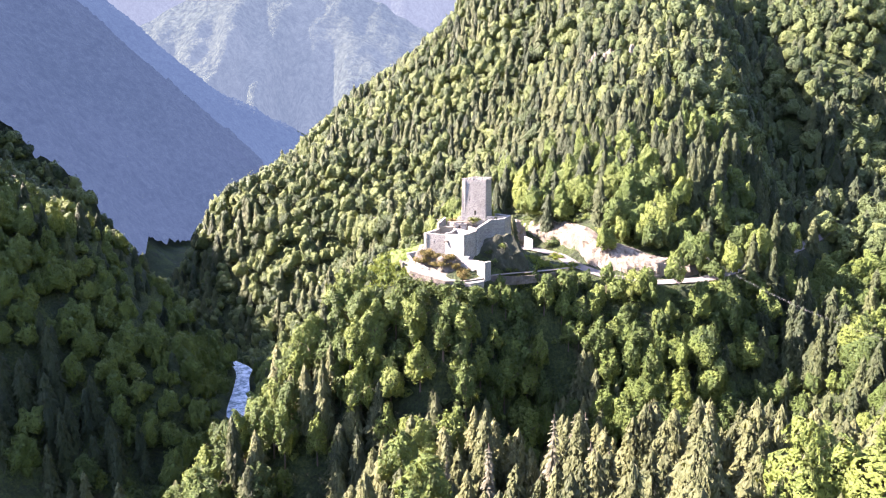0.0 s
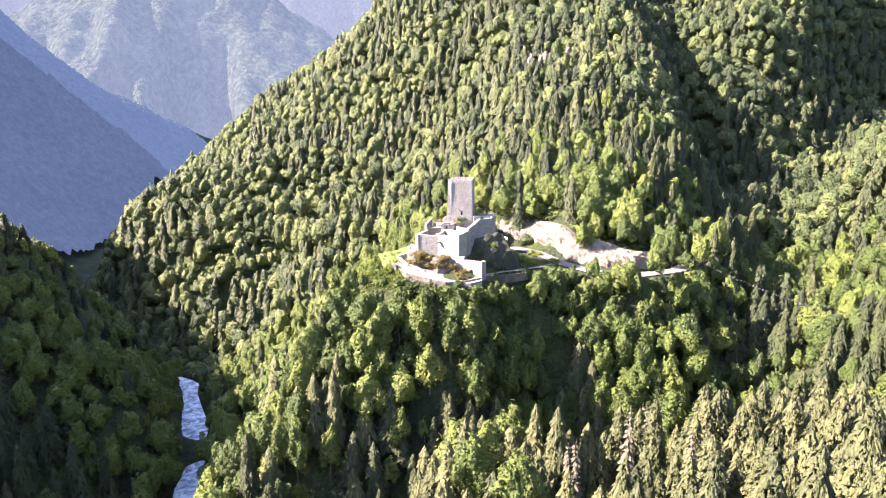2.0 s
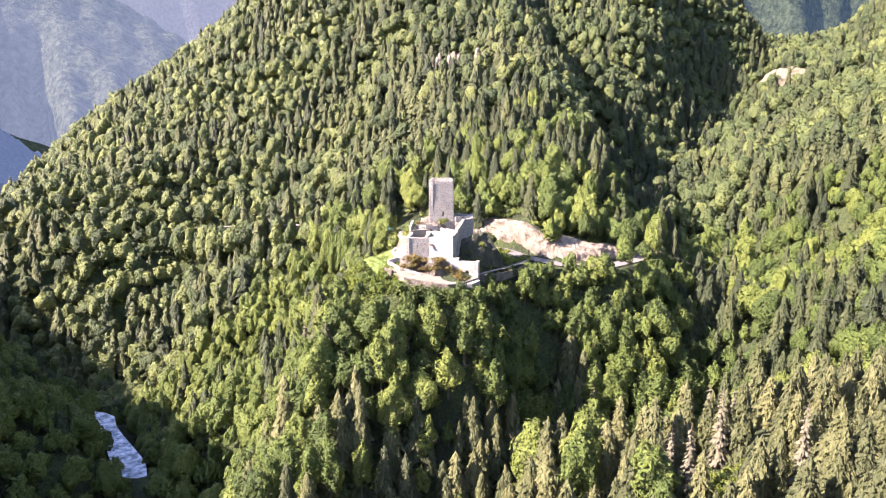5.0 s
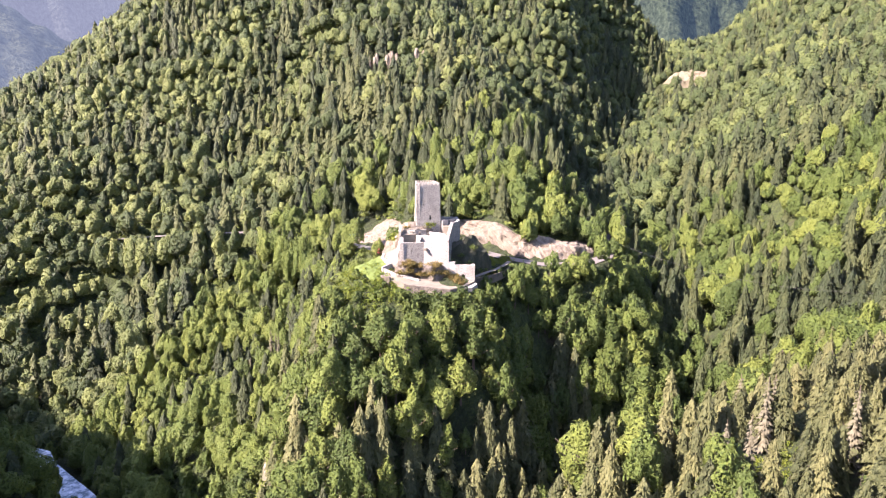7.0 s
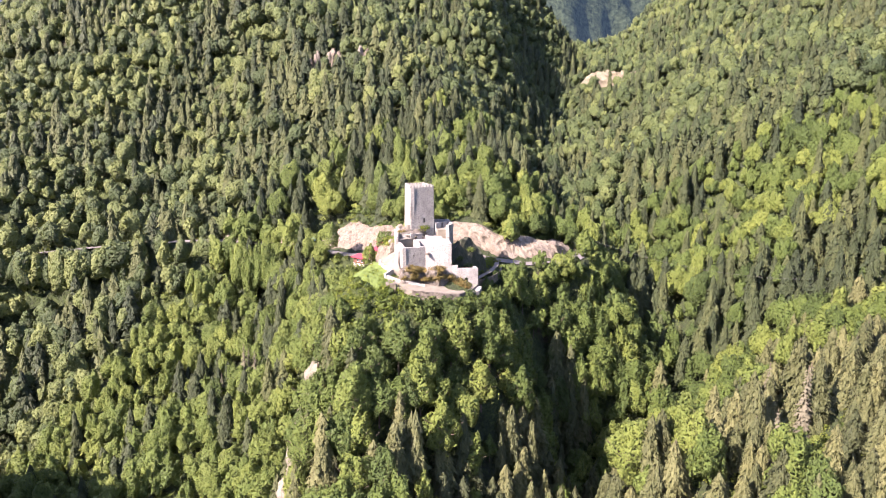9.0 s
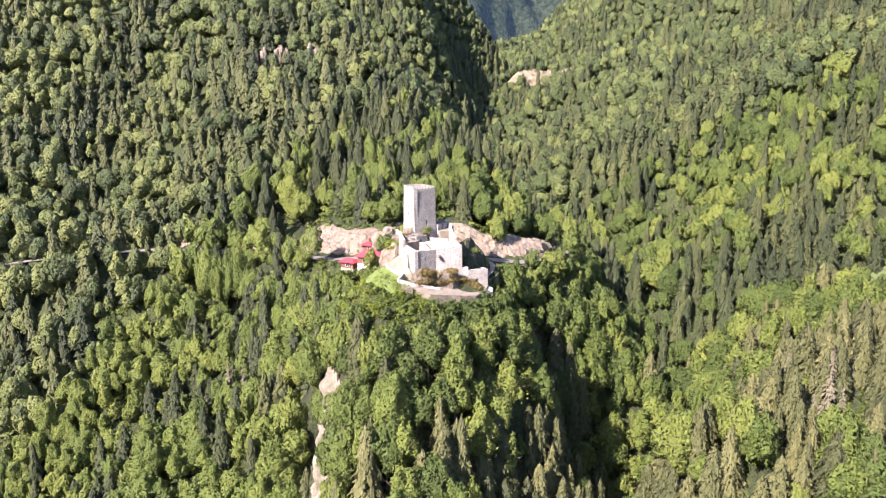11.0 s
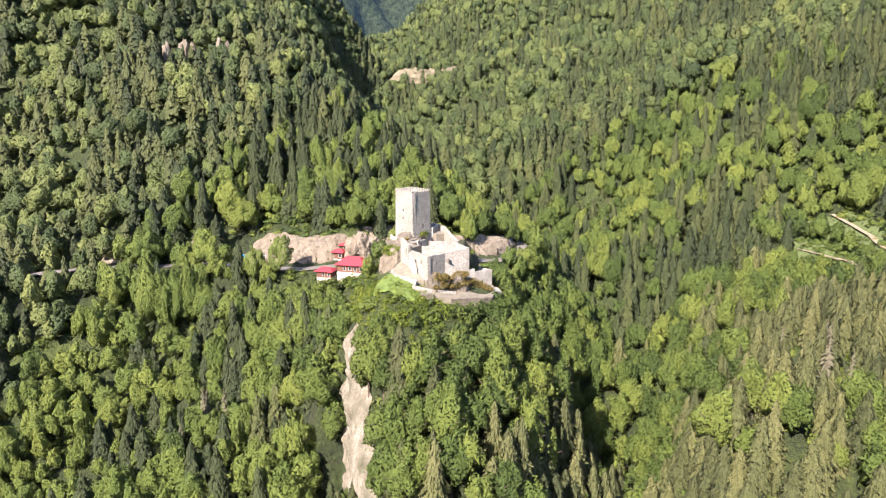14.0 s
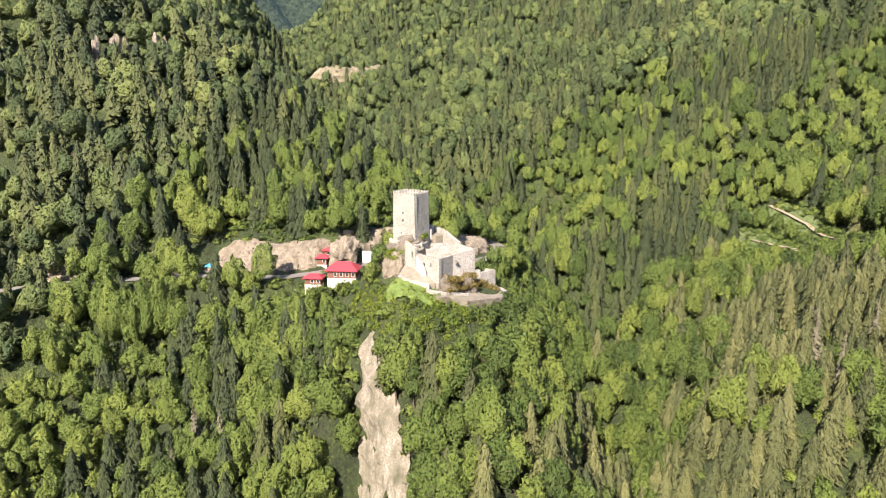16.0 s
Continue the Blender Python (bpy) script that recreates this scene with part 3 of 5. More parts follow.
masonry(bm, HALL[3], HALL[4], 103, (114.2, 113.6), 0.9, [], 0.3, 0.0, 15)
part("hall_wall", bm, M_RENDERED, castle, "bright limewashed wall of the hall")
bm = bmesh.new()
masonry(bm, (-0.2, 200.2), (4.6, 206.6), 108, (112.9, 113.4), 0.7, [(2.6, 3.6, 109.5, 112.0)], 0.35, 0.0, 16)
part("inner_wall", bm, M_STONE, castle)
part("hall_floor", prism([(-4.8, 202.0), (0.8, 200.3), (6.2, 195.6), (9.3, 199.6), (3.8, 207.4), (-1.0, 208.2)], 108.5, [111.0, 111.0, 112.2, 112.2, 111.4, 111.2]), M_PAVE, castle, "pale trodden floor of the hall")
# stepped ruins between the hall and the keep
for pts, z0, z1, mat in ((((-1.2, 209.0), (4.2, 208.5), (5.6, 211.6), (0.8, 212.6)), 104, 113.9, M_PAVE), (((1.2, 211.8), (6.0, 210.6), (7.4, 212.8), (3.0, 214.6)), 104, 115.2, M_PAVE)):
    part("terrace_step", prism(pts, z0, z1), mat, castle)
bm = bmesh.new()
masonry(bm, (-1.4, 209.2), (1.0, 213.0), 104, (115.0, 116.4), 0.7, [(0.9, 1.7, 112.0, 113.8)], 0.4, 0.0, 17)
masonry(bm, (1.2, 212.6), (4.2, 209.2), 110, (114.9, 115.4), 0.6, [], 0.4, 0.0, 18)
masonry(bm, (3.6, 209.3), (7.6, 208.6), 110, (115.2, 115.0), 0.6, [(1.4, 2.3, 112.8, 114.4)], 0.3, 0.0, 19)
part("ruined_wall", bm, M_STONE, castle, "broken stone wall stumps")
bm = bmesh.new()
for i in range(9):
    s = i / 9
    box(-4.6 + 3.4 * s, -3.9 + 3.4 * s, 205.6 + 3.2 * s, 207.0 + 3.2 * s, 104, 109.3 + 4.2 * s, bm)
part("stair", bm, M_SLAB, castle, "worn outside stone stair")
# curtain wall and the east room
bm = bmesh.new()
masonry(bm, (10.4, 199.4), (15.5, 205.0), 104, (114.8, 117.0), 0.9, [], 0.25, 0.02, 21)
masonry(bm, (15.5, 205.0), (20.0, 207.8), 99, (117.1, 116.7), 0.9, [], 0.15, 0.02, 22)
masonry(bm, (20.0, 207.8), (22.6, 213.0), 99, (116.9, 117.2), 0.9, [(2.4, 2.9, 113.4, 114.6)], 0.15, 0.02, 23)
masonry(bm, (22.6, 213.0), (18.0, 218.0), 102, (117.2, 117.0), 0.9, [], 0.15, 0.0, 24)
part("curtain_wall", bm, M_STONE, castle, "tall curtain wall on the shaded side")
part("room_floor", prism([(13.6, 208.0), (16.0, 206.3), (19.5, 208.8), (21.6, 213.0), (18.0, 216.6)], 110, 115.4), M_PAVE, castle)
bm = bmesh.new()
masonry(bm, (14.4, 209.6), (20.9, 210.4), 112, (117.2, 117.3), 0.6, [(2.4, 3.4, 115.4, 117.0)], 0.2, 0.0, 25)
masonry(bm, (8.2, 207.8), (11.2, 203.2), 108, (114.4, 114.0), 0.7, [], 0.3, 0.0, 26)
part("inner_wall", bm, M_RENDERED, castle)
# gate wall with its arched doorway
bm = bmesh.new()
masonry(bm, (6.4, 194.1), (7.7, 192.8), 96, 107.4, 1.0, [], 0.05, 0.0, 31)
masonry(bm, (7.4, 192.9), (12.6, 189.2), 96, (106.6, 106.4), 1.0, [(2.35, 3.45, 101.4, 103.8)], 0.1, 0.0, 32)
masonry(bm, (12.6, 189.2), (14.6, 192.2), 96, (106.4, 106.2), 0.9, [], 0.1, 0.0, 33)
gate = part("gate_wall", bm, M_RENDERED, castle, "pale gate wall with an arched doorway")
bm = bmesh.new()
d = (Vector((12.6, 189.2)) - Vector((7.4, 192.9))).normalized()
nrm = Vector((-d.y, d.x))
for s in (-1, 1):
    ring = [(0.55 * s, 103.8), (0.55 * s, 103.15)] + [(0.55 * s * math.cos(a), 103.15 + 0.6 * math.sin(a)) for a in (0.35, 0.75, 1.15, 1.5)]
    lay = []
    for depth in (0.02, 0.96):
        lay.append([bm.verts.new((*(Vector((7.4, 192.9)) + d * (2.9 + u) + nrm * depth), z)) for u, z in ring])
    for k in range(len(ring)):
        k2 = (k + 1) % len(ring)
        bm.faces.new((lay[0][k], lay[0][k2], lay[1][k2], lay[1][k]))
    bm.faces.new(lay[0])
    bm.faces.new(lay[1][::-1])
part("arch", bm, M_STONE, gate)
# the terrace before the gate, its parapets and the squat corner bastion
TERRACE = [(-13.4, 199.5), (-10.0, 192.5), (-3.4, 187.2), (0.7, 185.0), (5.5, 185.4), (12.3, 188.7), (7.4, 192.9), (1.0, 199.0), (-6.0, 201.2), (-8.5, 204.5)]
part("terrace", prism(TERRACE, 94, [104.2, 103.3, 102.3, 101.9, 101.7, 101.8, 102.1, 103.6, 104.6, 105.4]), M_PAVE, castle, "trodden earth terrace before the gate")
bm = bmesh.new()
for i, (a, b, z0, z1) in enumerate((((-13.8, 199.7), (-12.6, 196.6), 105.3, 104.9), ((-10.2, 192.3), (-3.5, 186.9), 103.7, 102.6), ((-3.5, 186.9), (0.7, 184.7), 102.6, 102.0), ((0.7, 184.7), (5.6, 185.1), 102.0, 101.5))):
    masonry(bm, a, b, 95, (z0 - 0.3, z1 - 0.1), 0.7, [], 0.45, 0.05, 41 + i)
part("terrace_wall", bm, M_BOULDER, castle, "low retaining wall along the terrace")
bm = bmesh.new()
masonry(bm, (-8.6, 204.3), (-11.6, 203.2), 100, (106.9, 106.4), 0.6, [], 0.2, 0.0, 46)
masonry(bm, (-11.4, 203.6), (-10.2, 199.4), 100, (106.2, 105.4), 0.55, [], 0.2, 0.0, 47)
masonry(bm, (-10.4, 199.6), (-4.6, 193.4), 100, (105.4, 103.8), 0.5, [], 0.2, 0.0, 48)
part("parapet", bm, M_RENDERED, castle, "broken parapet beside the path")
bm = bmesh.new()
prism([(5.4, 185.2), (8.2, 184.4), (12.2, 187.2), (12.4, 189.0), (8.0, 188.4)], 93, 101.3, bm)
part("bastion", bm, M_STONE, castle, "squat stone bastion below the gate")
bm = bmesh.new()
for i, (a, b, z0, z1) in enumerate((((-5.6, 213.6), (-7.6, 211.0), 107.9, 107.5), ((-7.6, 211.0), (-8.2, 204.2), 107.5, 106.7))):
    masonry(bm, a, b, 99, (z0, z1), 0.8, [], 0.25, 0.03, 51 + i)
part("ramp_wall", bm, M_STONE, castle, "bright retaining wall of the ramp")
bm = bmesh.new()
masonry(bm, (9.0, 224.6), (2.0, 219.6), 100, (105.4, 106.6), 0.5, [], 0.3, 0.0, 57)
masonry(bm, (2.0, 219.6), (-5.4, 213.8), 100, (106.6, 107.4), 0.5, [], 0.3, 0.0, 58)
part("path_edge", bm, M_BOULDER, castle, "low broken wall along the path under the rock")
part("ramp", prism([(-7.4, 204.4), (-6.4, 202.4), (-2.0, 209.0), (0.4, 213.4), (-5.0, 213.8), (-6.9, 211.0)], 99, [106.3, 106.7, 108.8, 109.4, 107.5, 107.0]), M_PAVE, castle)
bm = bmesh.new()
masonry(bm, (6.6, 220.4), (5.2, 217.0), 106, (115.6, 115.2), 0.8, [], 0.4, 0.0, 55)
masonry(bm, (5.2, 217.0), (6.0, 213.2), 106, (114.6, 115.4), 0.7, [], 0.5, 0.0, 56)
part("ruined_wall", bm, M_STONE, castle)
crag("crag", (9.5, 215.5, 108.6), (9.0, 8.0, 7.4), 2, M_BOULDER, castle, "bare rock under the keep")
crag("crag", (3.8, 217.0, 106.8), (6.4, 4.2, 5.6), 3, M_CUT, castle, "grassy rock outcrop beside the ramp")
crag("crag", (18.4, 201.8, 98.0), (8.6, 5.0, 13.4), 8, M_MOSSY_SHADE, castle, "steep mossy rock below the curtain wall, painted dark for shade")
crag("crag", (-5.0, 199.2, 103.6), (4.2, 2.8, 4.2), 5, M_BOULDER, castle, "rock mound before the hall")
crag("crag", (1.4, 195.2, 102.8), (3.7, 2.7, 4.6), 6, M_BOULDER, castle, "rock mound before the hall")
rub = random.Random(4)
for i in range(26):
    x, y, z = rub.choice(((0.5, 204.5, 111.1), (3.4, 211.5, 114.4), (2.0, 199.6, 111.0), (-6.5, 195.6, 103.3)))
    crag("rubble_stone", (x + rub.uniform(-2, 2), y + rub.uniform(-1.6, 1.6), z + 0.1), (rub.uniform(0.3, 0.7), rub.uniform(0.25, 0.6), rub.uniform(0.2, 0.4)), 20 + i, M_BOULDER, castle, "", 0.3, 1)

# ---- bare rock: road cuts, the spur's cliff, outcrops ----
rock_face("rock_cut", [(45, 304), (42, 288), (40, 275), (34, 259), (29, 248)], [(23, 303), (20, 280), (21, 262), (25, 249)], M_CUT, "raw ochre rock cut above the mountain road", "rock face", 1.5, 1.0, 0.9, 22)
rock_face("rock_cut", [(33, 253), (40, 251), (47, 243), (53, 229), (57, 222), (63, 219), (69, 215.5), (75, 214), (85, 219), (92, 227)],
          [(30, 246), (36, 242), (41, 236), (46.5, 226), (49.5, 214), (55, 206.5), (67, 200.5), (80, 205), (92, 214)], M_CUT, "raw ochre rock cut curving round the hillside", "rock face", 4.5, 1.0, 0.9, 22)
rock_face("rock_cut", [(14, 362), (17, 352), (20, 340)], [(4, 356), (8, 347), (12, 337)], M_CUT, "small earth cut beside the mountain road", "rock face", 7.5, 0.7)
rock_face("rock_cut", [(27, 322), (28, 314), (28, 308)], [(16, 320), (18, 312), (19, 306)], M_CUT, "small earth cut beside the mountain road", "rock face", 8.5, 0.7)
crag("boulder", (27.0, 244.5, 104.0), (5.0, 4.6, 6.4), 9, M_CUT, None, "grey-brown rock knoll standing beside the parking place", 0.3)
tagged(bpy.data.objects["boulder"], category="rock")


def build_cliff():
    """The near-vertical limestone wall of the spur, with ledges, ribs and a brow that runs back into the turf."""
    cols, rows = 56, 64
    verts = np.zeros((rows, cols, 3))
    for i in range(cols):
        s = -9 + 50 * i / (cols - 1)
        back = -26 - 0.78 * s + 0.626 * 4.0, 213.5 - 0.626 * s - 0.78 * 4.0
        brow = min(float(cliff_brow(np.array(s))), float(ground(np.array([back[0]]), np.array([back[1]]))[0]) - 0.4) - 1.5 + 2.2 * noise.noise(Vector((s * 0.2, 3, 0)))
        turn = max(0.0, -s - 5) * 1.2 + max(0.0, s - 36) * 1.5
        for j in range(rows):
            t = j / (rows - 1)
            z = brow - t * (brow - 36)
            w = Vector((s * 0.16, 7.0, z * 0.11))
            n = -2.6 + 4.2 * min(1.0, t * 9) + 2.0 * t - turn + 2.0 * noise.noise(w) + 1.2 * noise.noise(w * 2.9) + 0.9 * abs(noise.noise(w * 7.0)) + 0.35 * math.sin(z * 0.9 + 2 * noise.noise(w * 2))
            verts[j, i] = -26 - 0.78 * s - 0.626 * n, 213.5 - 0.626 * s + 0.78 * n, z
    i = (np.arange(rows - 1)[:, None] * cols + np.arange(cols - 1)[None]).ravel()
    me = mesh_arrays("cliff", verts.reshape(-1, 3), np.stack([i, i + 1, i + cols + 1, i + cols], 1), [M_CLIFF], False)
    tagged(new("cliff", me), "sheer pale limestone cliff on the castle spur", "cliff")


build_cliff()
for k, (x, y, wide, tall) in enumerate(((85, 396, 2.4, 5.0), (88, 392, 1.8, 6.5), (95, 387, 2.6, 5.5), (98, 384, 1.7, 4.2), (104, 372, 2.2, 6.0), (107, 370, 1.6, 4.4), (113, 455, 2.6, 6.4), (117, 452, 1.9, 5.0))):
    ob = crag("outcrop", (x, y, float(ground(np.array([x]), np.array([y]))[0]) + 0.45 * tall), (wide, wide * 0.8, tall), 40 + k, M_CUT, None, "tall grey rock outcrop high on the wooded slope", 0.34, 3)
    tagged(ob, category="rock", group="rock outcrops")
rock_face("landslip", [(434, 362), (442, 384), (449, 408), (459, 450)], [(409, 371), (415, 393), (421, 415), (431, 457)], M_SLIP, "pale yellow landslip scar far up the side valley", "rock face", 5.2, 2.6, 1.6, 16, 4.5)
# ---- roadside houses, cars, poles ----
def hip_roof(w, d, h, over, bm=None):
    """A hipped roof with eaves and thickness, its ridge along x, over a plan w by d."""
    bm = bm or bmesh.new()
    x, y = w / 2 + over, d / 2 + over
    r = max(0.2, x - y * 0.8)
    base = [bm.verts.new(c) for c in ((-x, -y, 0), (x, -y, 0), (x, y, 0), (-x, y, 0))]
    low = [bm.verts.new((v.co.x, v.co.y, -0.14)) for v in base]
    a, b = bm.verts.new((-r, 0, h)), bm.verts.new((r, 0, h))
    bm.faces.new((base[0], base[1], b, a))
    bm.faces.new((base[1], base[2], b))
    bm.faces.new((base[2], base[3], a, b))
    bm.faces.new((base[3], base[0], a))
    for i in range(4):
        bm.faces.new((low[i], low[(i + 1) % 4], base[(i + 1) % 4], base[i]))
    bm.faces.new(low[::-1])
    return bm


def kiosk(name, at, turn, w, d, plinth, wall, roof_h, label):
    house = thing(name, label, "house", "", at, turn)
    part("plinth", box(-w / 2, w / 2, -d / 2, d / 2, -2.2, plinth, None, 0.05), M_WHITE, house, "white rendered base")
    part("wall", box(-w / 2 + 0.1, w / 2 - 0.1, -d / 2 + 0.1, d / 2 - 0.1, plinth, plinth + wall), M_WOOD, house, "brown timber walls")
    rb = hip_roof(w, d, roof_h, 0.7)
    for v in rb.verts:
        v.co.z += plinth + wall + 0.14
    roof = part("roof", rb, M_RED, house, "red sheet-metal hipped roof")
    for side in (-1, 1):
        for i in range(int(w / 1.9)):
            x = -w / 2 + 1.0 + i * 1.9
            win = part("window", box(x - 0.5, x + 0.5, side * (d / 2 - 0.1) - 0.05, side * (d / 2 - 0.1) + 0.05, plinth + 0.55, plinth + wall - 0.35), M_WHITE, house, "white-framed window")
            part("pane", box(x - 0.4, x + 0.4, side * (d / 2 - 0.1) - 0.06, side * (d / 2 - 0.1) + 0.06, plinth + 0.65, plinth + wall - 0.45), M_GLASS, win)
    part("door", box(-w / 2 + 0.02, -w / 2 + 0.16, -0.5, 0.5, plinth, plinth + 2.0), M_WOOD, house)
    return house


kiosk("cafe_house", (16.1, 239.8, 98.9), 100, 9.4, 6.4, 1.2, 2.4, 2.3, "roadside wooden house with red hipped roof and white base")
kiosk("shed", (13.6, 249.2, 96.4), 100, 5.4, 3.6, 1.2, 2.0, 1.2, "low timber shed with a red sheet roof")
kiosk("ticket_kiosk", (25.7, 251.7, 100.6), 100, 3.4, 2.6, 0.4, 2.3, 1.1, "small red-roofed ticket kiosk beside the rock cut")
kiosk("ticket_kiosk", (28.1, 250.7, 103.2), 100, 2.6, 2.2, 0.3, 1.9, 1.0, "small red-roofed hut standing above the kiosk")

bm = bmesh.new()
masonry(bm, (30.4, 239.0), (33.0, 235.6), 99, (105.2, 104.6), 0.5, [], 0.05, 0.0, 61)
tagged(part("retaining_wall", bm, M_WHITE), "short white concrete retaining wall beside the parking place", "wall")
bm = bmesh.new()
for i in range(8):
    s = i / 8
    a, b = (14.6 + 26.0 * s, 192.2 + 12.4 * s - 3.0 * math.sin(math.pi * s)), (14.6 + 26.0 * (s + 0.125), 192.2 + 12.4 * (s + 0.125) - 3.0 * math.sin(math.pi * (s + 0.125)))
    masonry(bm, a, b, 98.5, (101.5 - 0.9 * s, 101.5 - 0.9 * (s + 0.125)), 0.3, [], 0.04, 0.0, 70 + i)
tagged(part("path_wall", bm, M_BOULDER), "low stone wall along the footpath to the gate", "wall")
path_line = [(11.5, 190.6, 101.3), (15.0, 193.4, 101.4), (21.0, 195.4, 101.6), (28.0, 198.2, 101.4), (35.0, 202.6, 101.0), (41.5, 208.0, 100.4)]
tagged(ribbon("footpath", path_line, 1.5, M_PAVE, 0.1, 1.5), "pale trodden footpath from the road to the gate", "path", kind="structure")


def car(at, turn, paint, label):
    """A small parked car: body, glazed cabin, four wheels with rims, lights."""
    ob = thing("car", label, "car", "cars parked by the road", at, turn)
    b = box(-2.1, 2.1, -0.85, 0.85, 0.28, 0.85, None, 0.14)
    part("body", b, paint, ob)
    c = prism([(-1.75, -0.76), (1.0, -0.76), (1.0, 0.76), (-1.75, 0.76)], 0.8, 1.45)
    for v in c.verts:
        if v.co.z > 1.2:
            v.co.x = v.co.x * 0.72 - 0.1
            v.co.y *= 0.86
    part("cabin", c, M_GLASS, ob, "dark glazed cabin")
    r = prism([(-1.32, -0.6), (0.58, -0.6), (0.58, 0.6), (-1.32, 0.6)], 1.43, 1.5)
    part("roof", r, paint, ob)
    for x in (-1.3, 1.3):
        for y in (-0.86, 0.86):
            w = bmesh.new()
            bmesh.ops.create_cone(w, cap_ends=True, segments=14, radius1=0.32, radius2=0.32, depth=0.2, matrix=pose(x, y, 0.32, 90, 0, 0))
            wheel = part("wheel", w, M_RUBBER, ob)
            h = bmesh.new()
            bmesh.ops.create_cone(h, cap_ends=True, segments=10, radius1=0.18, radius2=0.15, depth=0.23, matrix=pose(x, y, 0.32, 90, 0, 0))
            part("rim", h, M_METAL, wheel)
    for y in (-0.6, 0.6):
        part("headlight", box(2.06, 2.13, y - 0.16, y + 0.16, 0.58, 0.72, None, 0.02), M_WHITE, ob)
    return ob


car((23.5, 263.5, 98.4), 100, M_CAR, "white car parked at the foot of the rock cut")
car((24.5, 259.0, 98.7), 105, M_METAL, "silver car parked at the foot of the rock cut")
car((26.5, 287.0, 97.0), 85, M_CAR, "white car parked at the foot of the rock cut")
tent = thing("awning", "blue canvas awning on thin posts beside the road", "awning", "", (20.5, 292.0, 96.6), 80)
cb = hip_roof(4.0, 3.0, 0.8, 0.0)
for v in cb.verts:
    v.co.z += 2.4
part("canopy", cb, M_BLUE, tent)
for x in (-1.9, 1.9):
    for y in (-1.4, 1.4):
        part("post", box(x - 0.04, x + 0.04, y - 0.04, y + 0.04, 0, 2.4), M_METAL, tent)


def power_pole(at, h, turn):
    ob = thing("power_pole", "grey power pole with a crossarm among the trees", "power pole", "power poles", at, turn)
    b = bmesh.new()
    bmesh.ops.create_cone(b, cap_ends=True, segments=10, radius1=0.16, radius2=0.10, depth=h, matrix=pose(0, 0, h / 2))
    part("pole", b, M_DEAD, ob)
    part("crossarm", box(-0.9, 0.9, -0.06, 0.06, h - 0.55, h - 0.42), M_DEAD, ob)
    for x in (-0.8, 0, 0.8):
        b = bmesh.new()
        bmesh.ops.create_cone(b, cap_ends=True, segments=8, radius1=0.06, radius2=0.04, depth=0.25, matrix=pose(x, 0, h - 0.3))
        part("insulator", b, M_WHITE, ob)
    return ob


POLES = [(84.0, 206.0), (131.0, 128.0)]
POLE_Z = [float(ground(np.array([x]), np.array([y]))[0]) for x, y in POLES]
for (x, y), z in zip(POLES, POLE_Z):
    power_pole((x, y, z - 0.3), 8.0, 60)
for off in (-0.8, 0.0, 0.8):
    cu = bpy.data.curves.new("power_cable", "CURVE")
    cu.dimensions, cu.bevel_depth, cu.bevel_resolution = "3D", 0.012, 1
    sp = cu.splines.new("POLY")
    sp.points.add(20)
    for i in range(21):
        s = i / 20
        x, y = POLES[0][0] + (POLES[1][0] - POLES[0][0]) * s + off * 0.5, POLES[0][1] + (POLES[1][1] - POLES[0][1]) * s + off * 0.86
        z = POLE_Z[0] + (POLE_Z[1] - POLE_Z[0]) * s + 7.6 - 5.2 * 4 * s * (1 - s)
        sp.points[i].co = (x, y, z, 1)
    cu.materials.append(M_CABLE)
    tagged(new("power_cable", cu), "thin sagging power cable strung between two poles", "cable", "power cables")
# ---- road, river, far ridges ----
tagged(ribbon("road", ROAD, 5.2, M_ROAD, 0.12), "pale narrow mountain road cut into the slope", "road", kind="structure")
tagged(ribbon("river", [(x, y, z + 1.2) for x, y, z in RIVER[:10]], 8, M_WATER, 0.6, 4.0, 0.25), "foaming white mountain river in a gorge", "river", kind="structure")


def far_ridge(name, a, b, crest, foot, seed, mat, label, bulge=300):
    """A far mountain flank between two plan points, with spurs and combes; crest(u) gives its height."""
    w, h = 160, 60
    u, t = np.meshgrid(np.linspace(0, 1, w), np.linspace(0, 1, h))
    ax, ay, bx, by = *a, *b
    nx, ny = (by - ay), -(bx - ax)
    ln = math.hypot(nx, ny)
    depth = (1 - t) * bulge * (1 + 0.28 * waves(u * ln, t * 300, 420, seed) + 0.14 * waves(u * ln, t * 200, 120, seed + 1))
    x, y = ax + (bx - ax) * u + nx / ln * depth, ay + (by - ay) * u + ny / ln * depth
    z = foot + (np.vectorize(crest)(u) - foot) * t ** 0.9 + waves(u * ln, t * 500, 60, seed + 2) * 4
    i = (np.arange(h - 1)[:, None] * w + np.arange(w - 1)[None]).ravel()
    me = mesh_arrays(name, np.stack([x.ravel(), y.ravel(), z.ravel()], 1), np.stack([i, i + 1, i + w + 1, i + w], 1), [mat], True)
    return tagged(new(name, me), label, "mountain", kind="structure")


